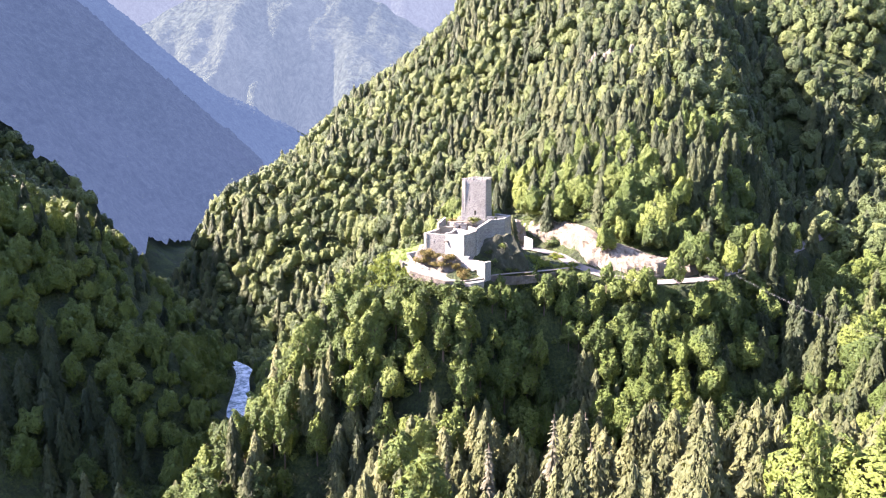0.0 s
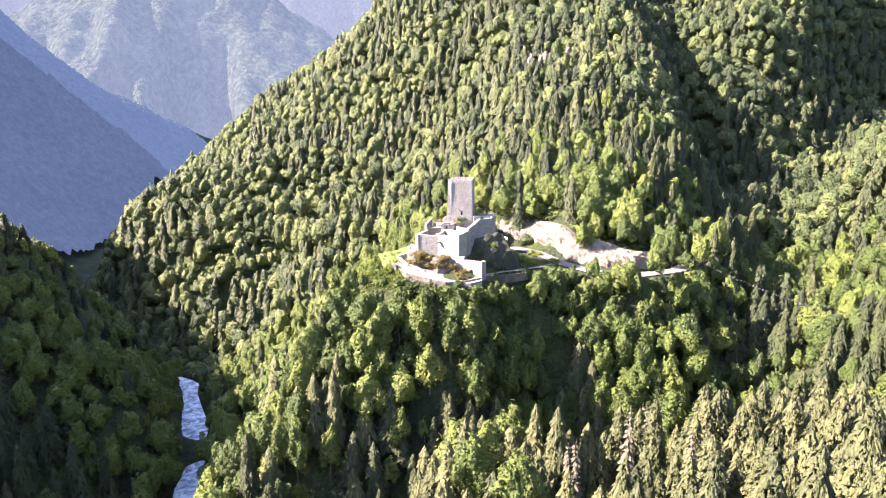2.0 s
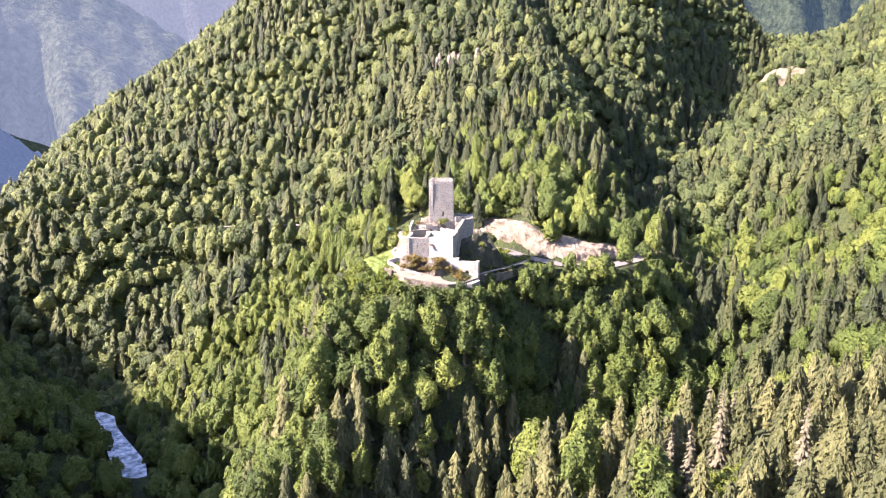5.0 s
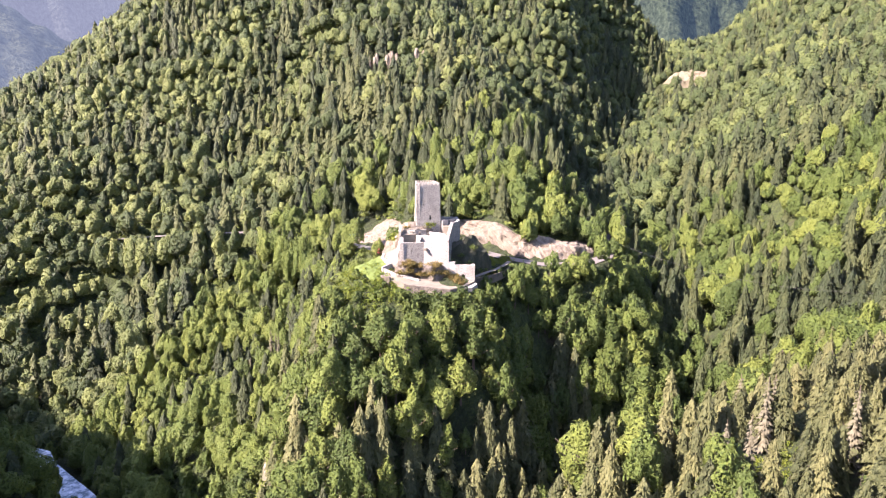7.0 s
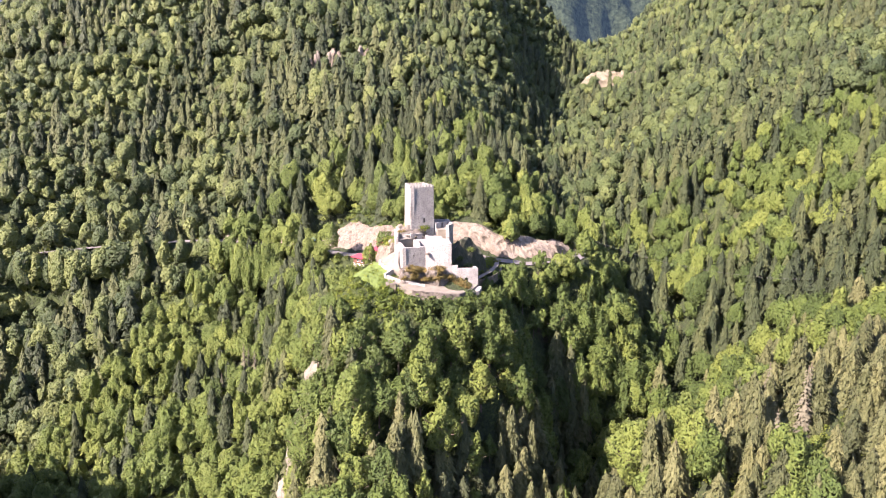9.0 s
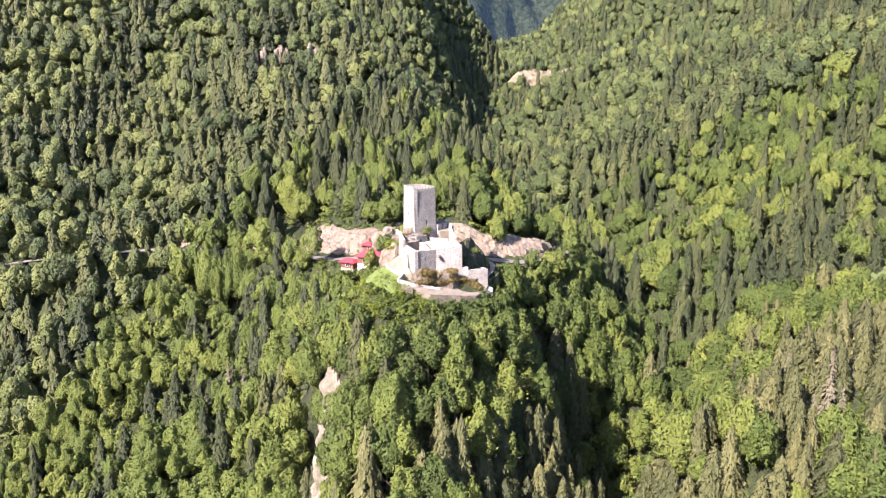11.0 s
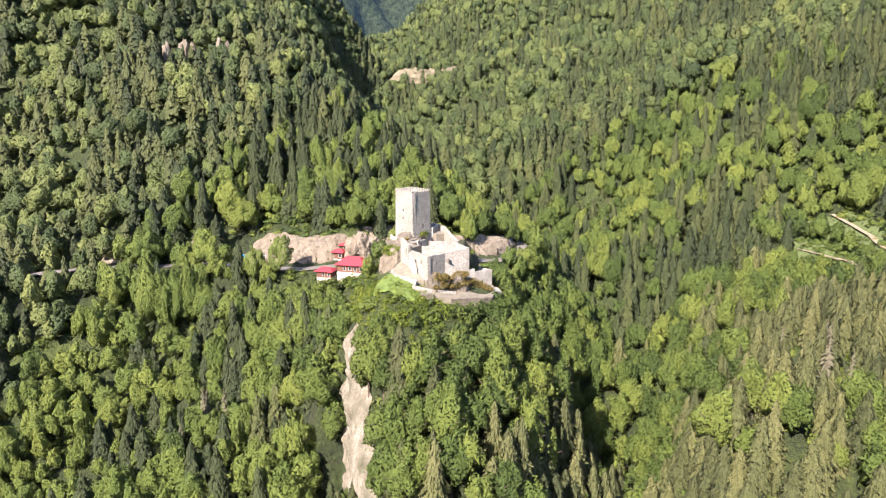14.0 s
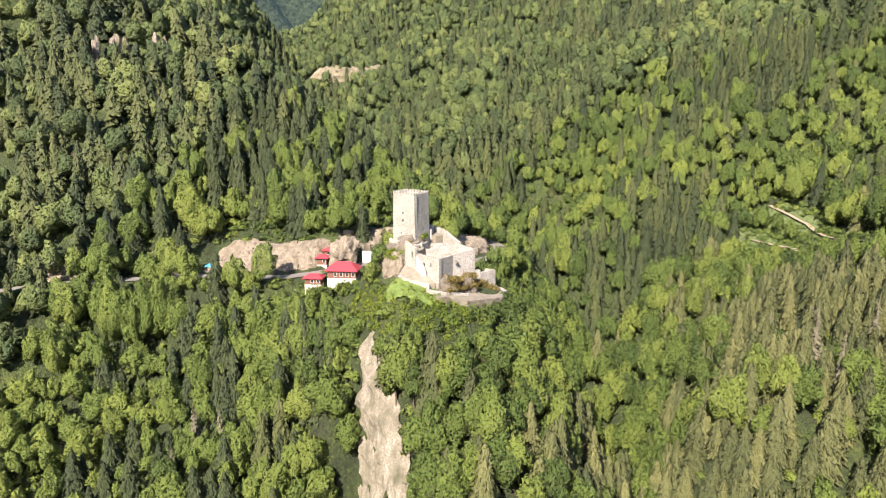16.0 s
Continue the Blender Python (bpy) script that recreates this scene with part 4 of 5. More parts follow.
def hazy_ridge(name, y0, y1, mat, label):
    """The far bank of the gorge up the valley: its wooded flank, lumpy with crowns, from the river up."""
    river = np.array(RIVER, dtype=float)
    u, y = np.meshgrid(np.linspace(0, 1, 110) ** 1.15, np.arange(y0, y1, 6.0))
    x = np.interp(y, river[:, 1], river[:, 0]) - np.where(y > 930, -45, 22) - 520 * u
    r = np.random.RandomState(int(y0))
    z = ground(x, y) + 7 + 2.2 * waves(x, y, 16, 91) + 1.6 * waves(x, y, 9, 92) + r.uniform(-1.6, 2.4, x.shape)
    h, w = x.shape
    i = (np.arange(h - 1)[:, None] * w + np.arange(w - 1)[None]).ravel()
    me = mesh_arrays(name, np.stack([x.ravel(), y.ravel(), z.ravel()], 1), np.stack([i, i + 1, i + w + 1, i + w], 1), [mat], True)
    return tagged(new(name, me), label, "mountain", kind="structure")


# the emission colours are the blue airlight in front of each ridge
M_FAR1 = haze_glow_material("hazy_woods", (0.048, 0.056, 0.034), (0.030, 0.042, 0.056), (0.040, 0.053, 0.067))
M_FAR2 = haze_glow_material("pale_hazy_woods", (0.022, 0.026, 0.022), (0.050, 0.062, 0.078), (0.060, 0.074, 0.090))
M_FAR3 = haze_glow_material("east_hazy_woods", (0.040, 0.055, 0.028), (0.006, 0.012, 0.018), (0.010, 0.017, 0.023))
M_FAR4 = haze_glow_material("shaded_hazy_woods", (0.030, 0.038, 0.024), (0.0125, 0.0200, 0.0345), (0.0160, 0.0245, 0.0415), 0.12)
M_FAR5 = haze_glow_material("blue_hazy_woods", (0.030, 0.036, 0.026), (0.0180, 0.0290, 0.0500), (0.0215, 0.0345, 0.0570), 0.10)
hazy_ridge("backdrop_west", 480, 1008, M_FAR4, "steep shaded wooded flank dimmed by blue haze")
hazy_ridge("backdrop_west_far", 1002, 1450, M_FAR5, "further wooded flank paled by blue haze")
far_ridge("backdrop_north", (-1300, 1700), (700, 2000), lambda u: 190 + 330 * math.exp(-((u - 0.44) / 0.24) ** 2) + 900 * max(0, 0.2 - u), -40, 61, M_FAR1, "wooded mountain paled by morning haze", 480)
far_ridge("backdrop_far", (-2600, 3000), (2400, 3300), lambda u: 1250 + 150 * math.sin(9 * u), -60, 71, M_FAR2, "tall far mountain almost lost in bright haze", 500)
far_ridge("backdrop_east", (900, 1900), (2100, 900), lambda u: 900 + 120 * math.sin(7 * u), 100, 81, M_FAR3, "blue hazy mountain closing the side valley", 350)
TRACKS = [[(156, 87), (147, 80), (139, 74.5), (123, 69.8), (108, 66), (95, 60)], [(139, 100), (134, 92), (127, 83.5), (120, 81)]]
for line in TRACKS:
    q = along([(x, y, 0.0) for x, y in line], 2.0)
    q[:, 2] = ground(q[:, 0], q[:, 1])
    tagged(ribbon("track", [tuple(r) for r in q], 2.2, M_TRACK, 0.75, 2.0, 0.7), "pale unpaved forest track climbing the slope", "track", kind="structure")
# ---- the forest ----
rng = np.random.RandomState(11)
ICO = None


def ico():
    """Corners and faces of a 20-faced ball."""
    global ICO
    if ICO is None:
        g = (1 + 5 ** 0.5) / 2
        v = np.array([(-1, g, 0), (1, g, 0), (-1, -g, 0), (1, -g, 0), (0, -1, g), (0, 1, g), (0, -1, -g), (0, 1, -g), (g, 0, -1), (g, 0, 1), (-g, 0, -1), (-g, 0, 1)])
        f = np.array([(0, 11, 5), (0, 5, 1), (0, 1, 7), (0, 7, 10), (0, 10, 11), (1, 5, 9), (5, 11, 4), (11, 10, 2), (10, 7, 6), (7, 1, 8),
                      (3, 9, 4), (3, 4, 2), (3, 2, 6), (3, 6, 8), (3, 8, 9), (4, 9, 5), (2, 4, 11), (6, 2, 10), (8, 6, 7), (9, 8, 1)])
        ICO = v / np.linalg.norm(v[0]), f
    return ICO


def ball(level):
    """A ball of 20, 80 or 320 faces."""
    v, f = ico()
    for _ in range(level):
        mid, out, v = {}, [], list(v)
        for t in f:
            m = []
            for a, b in ((0, 1), (1, 2), (2, 0)):
                k = tuple(sorted((t[a], t[b])))
                if k not in mid:
                    p = v[k[0]] + v[k[1]]
                    mid[k] = len(v)
                    v.append(p / np.linalg.norm(p))
                m.append(mid[k])
            out += [(t[0], m[0], m[2]), (t[1], m[1], m[0]), (t[2], m[2], m[1]), tuple(m)]
        v, f = np.array(v), np.array(out)
    return v, f


class Soup:
    """Loose vertices and triangles that grow into one mesh."""

    def __init__(self):
        self.v, self.f, self.m, self.n = [], [], [], 0

    def put(self, v, f, slot=0):
        self.v.append(v)
        self.f.append(f + self.n)
        self.m.append(np.full(len(f), slot))
        self.n += len(v)

    def done(self):
        return np.concatenate(self.v), np.concatenate(self.f), np.concatenate(self.m)


def leaves(soup, at, out, size, r):
    """Kite-shaped sprays of leaves at the points, facing out with some scatter."""
    k = len(at)
    nrm = out * 0.75 + (0, 0, 0.25) + r.normal(0, 0.45, (k, 3))
    nrm /= np.linalg.norm(nrm, axis=1)[:, None]
    a = np.cross(nrm, r.normal(0, 1, (k, 3)))
    a /= np.linalg.norm(a, axis=1)[:, None]
    b = np.cross(nrm, a)
    s = size * r.uniform(0.6, 1.35, (k, 1))
    v = np.stack([at - a * s * 0.62, at + b * s * 0.42 + nrm * s * 0.12, at + a * s * 0.72, at - b * s * 0.42 + nrm * s * 0.12], 1).reshape(-1, 3)
    i = np.arange(k)[:, None] * 4
    soup.put(v, np.concatenate([i + (0, 1, 2), i + (0, 2, 3)]))


def broad_tree(seed, lobes, sprays, leaf, level=0, wide=0.30, tall=0.43, mid=0.53):
    """A dense crown on an egg-shaped core, 1 high with its stem: billows of leaf sprays pushing out of one darker heart."""
    r = np.random.RandomState(seed)
    soup = Soup()
    bv, bf = ball(level)
    egg = np.array((wide, wide, tall))
    lean = 1 + 0.25 * (0.4 - bv[:, 2:]) * np.array((1, 1, 0))
    soup.put(bv * egg * 0.54 * lean * r.uniform(0.9, 1.1, (len(bv), 1)) + (0, 0, mid), bf, 1)
    k = np.arange(lobes)
    up = 1 - 2 * (k + 0.5) / lobes
    ang = k * 2.39996 + r.uniform(-0.35, 0.35, lobes)
    flat = np.sqrt(1 - up ** 2)
    c = np.stack([np.cos(ang) * flat, np.sin(ang) * flat, up], 1) * egg * r.uniform(0.62, 0.98, (lobes, 1))
    c[:, :2] *= 1 + 0.25 * (0.3 - up[:, None])
    rad = wide * (7 / lobes) ** 0.4 * r.uniform(0.50, 0.76, lobes)
    d = r.normal(0, 1, (sprays * 5, 3))
    d /= np.linalg.norm(d, axis=1)[:, None]
    own = r.randint(0, lobes, len(d))
    p = c[own] + d * rad[own, None] * r.uniform(0.78, 1.14, (len(d), 1))
    gap = np.linalg.norm(p[:, None] - c[None], axis=2) / rad[None]
    gap[np.arange(len(p)), own] = 9
    good = (gap.min(1) > 0.86) & (np.linalg.norm(p / egg, axis=1) > 0.60)
    p, d = p[good][:sprays], d[good][:sprays]
    leaves(soup, p + (0, 0, mid), d * 0.75 + (0, 0, 0.25), leaf, r)
    return soup.done()


def billow_tree(seed, level, lobes, sprays, leaf, wide=0.29, tall=0.42, mid=0.54):
    """A crown 1 high with its stem: one skin over many overlapping billows, creased between them, with loose sprays on it."""
    r = np.random.RandomState(seed)
    soup = Soup()
    bv, bf = ball(level)
    k = np.arange(lobes)
    up = 1 - 1.75 * (k + 0.4) / lobes
    ang = k * 2.39996 + r.uniform(-0.5, 0.5, lobes)
    flat = np.sqrt(np.maximum(0, 1 - up ** 2))
    c = np.stack([np.cos(ang) * flat, np.sin(ang) * flat, up], 1) * r.uniform(0.45, 0.92, (lobes, 1))
    rad = r.uniform(0.20, 0.46, lobes) * (13 / lobes) ** 0.4

    def skin(d):
        run = d @ c.T
        off = (c ** 2).sum(1)[None] - run ** 2
        hit = run + np.sqrt(np.maximum(rad[None] ** 2 - off, 0))
        return np.maximum(np.where(off < rad[None] ** 2, hit, 0).max(1), 0.50)

    egg = np.array((wide, wide, tall)) * np.array((r.uniform(0.85, 1.15), r.uniform(0.85, 1.15), 1))
    swell = 1 + 0.22 * (0.2 - bv[:, 2:]) * np.array((1, 1, 0))
    soup.put(bv * skin(bv)[:, None] * r.uniform(0.86, 1.12, (len(bv), 1)) * egg * swell + (0, 0, mid), bf, 1)
    if sprays:
        d = r.normal(0, 1, (sprays, 3)) + (0, 0, 0.25)
        d /= np.linalg.norm(d, axis=1)[:, None]
        p = d * skin(d)[:, None] * r.uniform(0.94, 1.10, (sprays, 1)) * egg * (1 + 0.22 * (0.2 - d[:, 2:]) * np.array((1, 1, 0)))
        leaves(soup, p + (0, 0, mid), d, leaf, r)
    return soup.done()


def spruce(seed, tiers, points, boughs, fronds, width=0.15):
    """A spruce 1 high: a slim stem cone, drooping ragged skirts of needles tier by tier, and on near trees loose boughs, each a fan of sprays."""
    r = np.random.RandomState(seed)
    soup = Soup()
    k = 5
    ring = np.stack([np.cos(np.arange(k) * 2 * np.pi / k), np.sin(np.arange(k) * 2 * np.pi / k), np.zeros(k)], 1)
    cone = np.concatenate([ring * width * 0.34 + (0, 0, 0.06), ring * width * 0.22 + (0, 0, 0.5), [(0, 0, 0.97)]])
    j = np.arange(k)
    jj = (j + 1) % k
    soup.put(cone, np.concatenate([np.stack([j, jj, jj + k], 1), np.stack([j, jj + k, j + k], 1), np.stack([j + k, jj + k, np.full(k, 2 * k)], 1)]), 1)
    side = r.uniform(0.8, 1.2, 4)
    for t in range(tiers):
        h = 0.07 + 0.86 * (t / tiers) ** 0.94
        reach = width * (1.03 - h) ** 0.72 * r.uniform(0.84, 1.14) + 0.012
        if points:
            a = (np.arange(points) + r.uniform(-0.35, 0.35, points)) * 2 * np.pi / points + t * 0.7
            lop = np.interp((a % (2 * np.pi)) / (2 * np.pi) * 4, range(5), [*side, side[0]])
            out = reach * np.where(np.arange(points) % 2, 0.62, 1.05) * r.uniform(0.8, 1.2, points) * lop
            low = h - out * r.uniform(0.30, 0.75, points)
            v = np.concatenate([np.stack([np.cos(a) * out, np.sin(a) * out, low], 1), [(0, 0, min(0.995, h + 1.25 * reach + 0.02))]])
            i = np.arange(points)
            soup.put(v, np.stack([i, (i + 1) % points, np.full(points, points)], 1), 1)
        for b in range(boughs):
            a = (b + r.uniform(-0.4, 0.4)) * 2 * np.pi / boughs + t * 1.1
            l = reach * r.uniform(0.75, 1.28)
            droop = l * r.uniform(0.25, 0.75)
            z = h + r.uniform(-0.015, 0.02)
            for turn, start, end in (((0.0, 0.25, 1.0),) if fronds < 3 else ((0.0, 0.2, 1.0), (0.6, 0.3, 0.85), (-0.6, 0.3, 0.85))):
                ca, sa = math.cos(a + turn * 0.5), math.sin(a + turn * 0.5)
                w = max(l * (0.13 if fronds > 2 else 0.19), 0.006) * r.uniform(0.8, 1.3)
                q = start + (end - start) * 0.5
                dz = r.uniform(-0.1, 0.1) * l
                p = np.array([(start * l, 0, z + 0.08 * l), (q * l, w, z - droop * q * q + dz), (end * l, 0, z - droop * end + dz), (q * l, -w, z - droop * q * q - dz)])
                soup.put(np.stack([p[:, 0] * ca - p[:, 1] * sa, p[:, 0] * sa + p[:, 1] * ca, p[:, 2]], 1), np.array([(0, 3, 1), (1, 3, 2)]))
    return soup.done()


BROAD = [[billow_tree(100 + i, 2, 20, 210, 0.050, 0.24, 0.44) for i in range(8)], [billow_tree(200 + i, 2, 17, 30, 0.065, 0.25) for i in range(8)], [billow_tree(300 + i, 1, 11, 14, 0.085, 0.25) for i in range(8)], [billow_tree(400 + i, 1, 7, 0, 0.1, 0.27) for i in range(5)]]
SPRUCE = [[spruce(500 + i, 22, 12, 9, 1, 0.23) for i in range(7)], [spruce(600 + i, 15, 12, 5, 1, 0.25) for i in range(7)], [spruce(700 + i, 10, 9, 0, 0, 0.25) for i in range(6)], [spruce(800 + i, 5, 6, 0, 0, 0.24) for i in range(4)]]


SHRUBS = [broad_tree(250 + i, 10, 90, 0.115) for i in range(7)]


def strew(x0, x1, y0, y1, step):
    """Jittered grid of stems."""
    gx, gy = np.meshgrid(np.arange(x0, x1, step), np.arange(y0, y1, step))
    x, y = gx.ravel() + rng.uniform(-0.48, 0.48, gx.size) * step, gy.ravel() + rng.uniform(-0.48, 0.48, gx.size) * step
    return x, y


def stands():
    """Where trees stand: x, y, z, height, width, spruce or not, nearness (0 near to 3 far)."""
    xs, ys = zip(strew(-85, 330, 60, 330, 5.5), strew(-330, -85, 190, 700, 6.2), strew(-85, 330, 330, 760, 6.2), strew(330, 760, 60, 700, 6.9), strew(40, 330, -20, 60, 6.5),
                 strew(-250, -10, 700, 930, 8.5), strew(330, 640, 700, 760, 12), strew(560, 1100, 520, 1150, 10))
    sx, sy = strew(-75, 130, 118, 320, 4.6)
    nx, ny = strew(-45, 100, 58, 142, 8.0)
    rise = np.hypot(ground(sx + 2, sy) - ground(sx - 2, sy), ground(sx, sy + 2) - ground(sx, sy - 2)) / 4
    steep = rng.uniform(0, 1, len(sx)) < np.clip((rise - 0.8) * 0.8, 0, 0.65)
    xs, ys = (sx[steep], *xs[1:], xs[0], nx), (sy[steep], *ys[1:], ys[0], ny)
    far = np.concatenate([np.full(len(x), 0 if i > 7 else i) for i, x in enumerate(xs)])
    x, y = np.concatenate(xs), np.concatenate(ys)
    z = ground(x, y)
    rd, rz = road_gap(x, y)
    river = np.full(x.shape, 1e9)
    for px, py, _ in along(RIVER, 5.0):
        river = np.minimum(river, np.hypot(x - px, y - py))
    keep = (rd > np.where((y > 318) | (x > 74), 2.6, np.where(z < rz - 1.0, 4.0, 6.5))) & (river > np.where(y < 335, 6.0, 1.0)) & clear(x, y)
    keep &= ~((x < -60) & (y < 215) & (x > -330) & (y < 140 - 0.5 * (x + 60)))
    # no stems past the crests, where nothing is ever seen of them, nor on the hazy far bank
    keep &= (x < 310 + 0.95 * y) & (x > -130 - 0.72 * (y - 160)) & ((y < 620) | (x < 110) | (x > 560)) & ((y < 478) | (x > -206) | ((y > 690) & (x > -232)))
    x, y, z, far = x[keep], y[keep], z[keep], far[keep]
    n = len(x)
    p = 0.30 + 0.30 * waves(x, y, 90, 21) + 0.18 * waves(x, y, 28, 22)
    p += np.where((y < 138) & (x < 95), 0.58, 0) + np.where((x > 80) & (y < 215), 0.06, 0) + np.where((y > 235) & (x > 20) & (y < 480) & (x < 110), 0.12, 0)
    p += np.where((y > 300) & (x < 130) & (x > -30), 0.07, 0) + np.where((x > 200) & (y < 330), 0.12, 0) - np.where(x > 150, 0.04, 0)
    p -= np.where((x < 0) & (y > 215), 0.22, 0) + np.where(np.hypot(x - 2, y - 199) < 25, 0.8, 0)
    con = rng.uniform(0, 1, n) < p
    height = np.where(con, rng.uniform(10, 22, n), rng.uniform(8, 18, n)) * (1 + 0.12 * waves(x, y, 60, 23))
    height = np.where(con & (y < 142) & (x < 100), height * 0.74, height)
    height = np.where(np.hypot(x - 2, y - 202) < 25, height * 0.6, height)
    by_road = (rd[keep] < 15) & (z < rz[keep] - 0.5) & (y > 296)
    con &= ~((x > -28) & (x < 24) & (y > 166) & (y < 192))
    height = np.where((x < -118) & (y > 270) & (y < 400), height * 0.75, height)
    height = np.where(by_road, np.maximum(height, rz[keep] - z + 5.5), height)
    low_bank = (x > 14) & (x < 102) & (y > 182) & (y < 216) & (z > 74)
    con &= ~low_bank
    height = np.where(low_bank, 11.5 + 2.5 * waves(x, y, 12, 24), height)
    width = np.where(con, rng.uniform(0.8, 1.15, n), rng.uniform(0.88, 1.28, n))
    # low growth where the terrace, the west slope and the roadside house stay in view
    for x0, x1, y0, y1, top in ((-32, 17, 166, 191, 101.4), (-28, -8, 188, 216, 102.5), (-4, 24, 226, 262, 98.2), (-30, -4, 212, 236, 99.0), (15, 46, 184, 206, 103.0), (-50, 28, 148, 171, 90.0)):
        here = (x > x0) & (x < x1) & (y > y0) & (y < y1)
        con &= ~(here & (z > top - 14))
        height = np.where(here, np.clip(height, 2.5, np.maximum(top - z, 2.5)), height)
        width = np.where(here & (height < 5), 1.5, width)
    # lower growth on the downhill side of the tracks
    for line in TRACKS:
        for px, py, _ in along([(a, b, 0.0) for a, b in line], 5.0):
            pz = float(ground(np.array([px]), np.array([py]))[0])
            out = -0.97 * (x - px) + 0.23 * (y - py)
            here = (out > 0) & (out < 42) & (np.abs(0.23 * (x - px) + 0.97 * (y - py)) < 5)
            con &= ~here
            height = np.where(here, np.minimum(height, np.maximum(3.0, pz + 0.27 * out - z)), height)
    width = np.where(height > 17, width * 17 / height, width)
    d = np.hypot(x + 40, y - 40)
    lod = np.where(d < 175, 0, np.where(d < 300, 1, 2))
    lod = np.where(far >= 5, 3, lod)
    width = np.where(lod >= 2, width * 1.12, width)
    return x, y, z, height, width, con, lod


def clear(x, y, low=False):
    """False on the castle's rock, its yard, the road cuts, the tracks and the bare cliff; low: for undergrowth."""
    yard = np.hypot((x - 4) / 20, (y - 204) / 17) < 1
    yard |= np.hypot((x + 12) / 8, (y - 213) / 8) < 1
    yard |= (np.hypot((x - 16) / 8, (y - 243) / 8) < 1) | (np.hypot((x - 24) / 9, (y - 258) / 14) < 1) | (np.hypot((x - 31) / 12, (y - 288) / 19) < 1) | (np.hypot((x - 30) / 9, (y - 240) / 8) < 1)
    yard |= (np.hypot((x - 48) / 8, (y - 225) / 14) < 1) | (np.hypot((x - 66) / 15, (y - 208) / 6) < 1)
    yard |= (np.hypot((x - 22) / 8, (y - 202) / 8) < 1) | (np.hypot((x - 31) / 11, (y - 214) / 14) < 1)
    yard |= (np.hypot((x - 90) / 9, (y - 389) / 6) < 1) | (np.hypot((x - 103) / 6, (y - 369) / 5) < 1) | (np.hypot((x - 113) / 6, (y - 450) / 6) < 1) | ((np.hypot((x - 426) / 17, (y - 410) / 48) < 1) & (waves(x, y, 26, 77) > -0.45))
    along_cliff, out = cliff_frame(x, y)
    yard |= (along_cliff > -9) & (along_cliff < 40) & (out > -1.0) & (out < 3.0)
    if not low:
        yard |= np.hypot((x - 12) / 9, (y - 97) / 6) < 1
    for line in TRACKS:
        for px, py, _ in along([(a, b, 0.0) for a, b in line], 2.0):
            yard |= np.hypot(x - px, y - py) < 3.4
    return ~yard


def forest(name, protos, pick, data, mats, label, category="forest"):
    """All the picked stems as one mesh."""
    x, y, z, height, width = data[:5]
    vs, fs, ts, ms, base = [], [], [], [], 0
    which = np.nonzero(pick)[0]
    kind = rng.randint(0, len(protos), len(which))
    for k, (pv, pf, pm) in enumerate(protos):
        idx = which[kind == k]
        if not len(idx):
            continue
        a = rng.uniform(0, 2 * np.pi, len(idx))
        h, w = height[idx], (height * width)[idx]
        c, s = np.cos(a)[:, None], np.sin(a)[:, None]
        v = np.stack([(pv[None, :, 0] * c - pv[None, :, 1] * s) * w[:, None] + x[idx, None], (pv[None, :, 0] * s + pv[None, :, 1] * c) * w[:, None] + y[idx, None],
                      pv[None, :, 2] * h[:, None] + z[idx, None] - 0.4], 2)
        f = pf[None] + (np.arange(len(idx)) * len(pv))[:, None, None] + base
        base += len(idx) * len(pv)
        vs.append(v.reshape(-1, 3))
        fs.append(f.reshape(-1, 3))
        ms.append(np.tile(pm, len(idx)))
        # tones held darker on the western and back slopes, painting in their shade
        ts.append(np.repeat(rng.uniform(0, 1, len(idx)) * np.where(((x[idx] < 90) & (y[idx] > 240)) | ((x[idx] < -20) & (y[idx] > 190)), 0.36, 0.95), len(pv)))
    if vs:
        tagged(new(name, mesh_arrays(name, np.concatenate(vs), np.concatenate(fs), mats, True, np.concatenate(ts), np.concatenate(ms))), label, category, kind="stuff")


def trunk_mesh(name, reach, girth, limbs, seed):
    """A tapered stem with a root flare and a few limbs, 1 unit of tree height."""
    r = random.Random(seed)
    bm = bmesh.new()

    def limb(a, b, r0, r1, sides=6):
        a, b = Vector(a), Vector(b)
        q = (b - a).to_track_quat("Z", "Y")
        rings = []
        for p, rad in ((a, r0), (a.lerp(b, 0.12), r0 * 0.75), (b, r1)):
            rings.append([bm.verts.new(p + q @ Vector((rad * math.cos(k * 2 * math.pi / sides), rad * math.sin(k * 2 * math.pi / sides), 0))) for k in range(sides)])
        for u, v in zip(rings[:-1], rings[1:]):
            for k in range(sides):
                bm.faces.new((u[k], u[(k + 1) % sides], v[(k + 1) % sides], v[k]))
        bm.faces.new(rings[-1])

    limb((0, 0, -0.03), (0, 0, reach), girth, girth * 0.35)
    for i in range(limbs):
        a, h = i * 2.4 + r.uniform(-0.3, 0.3), r.uniform(0.25, 0.5)
        limb((0, 0, h), (math.cos(a) * 0.26, math.sin(a) * 0.26, h + r.uniform(0.15, 0.3)), girth * 0.5, girth * 0.15, 5)
    bmesh.ops.recalc_face_normals(bm, faces=bm.faces)
    me = bpy.data.meshes.new(name)
    bm.to_mesh(me)
    bm.free()
    me.materials.append(M_BARK)
    return me


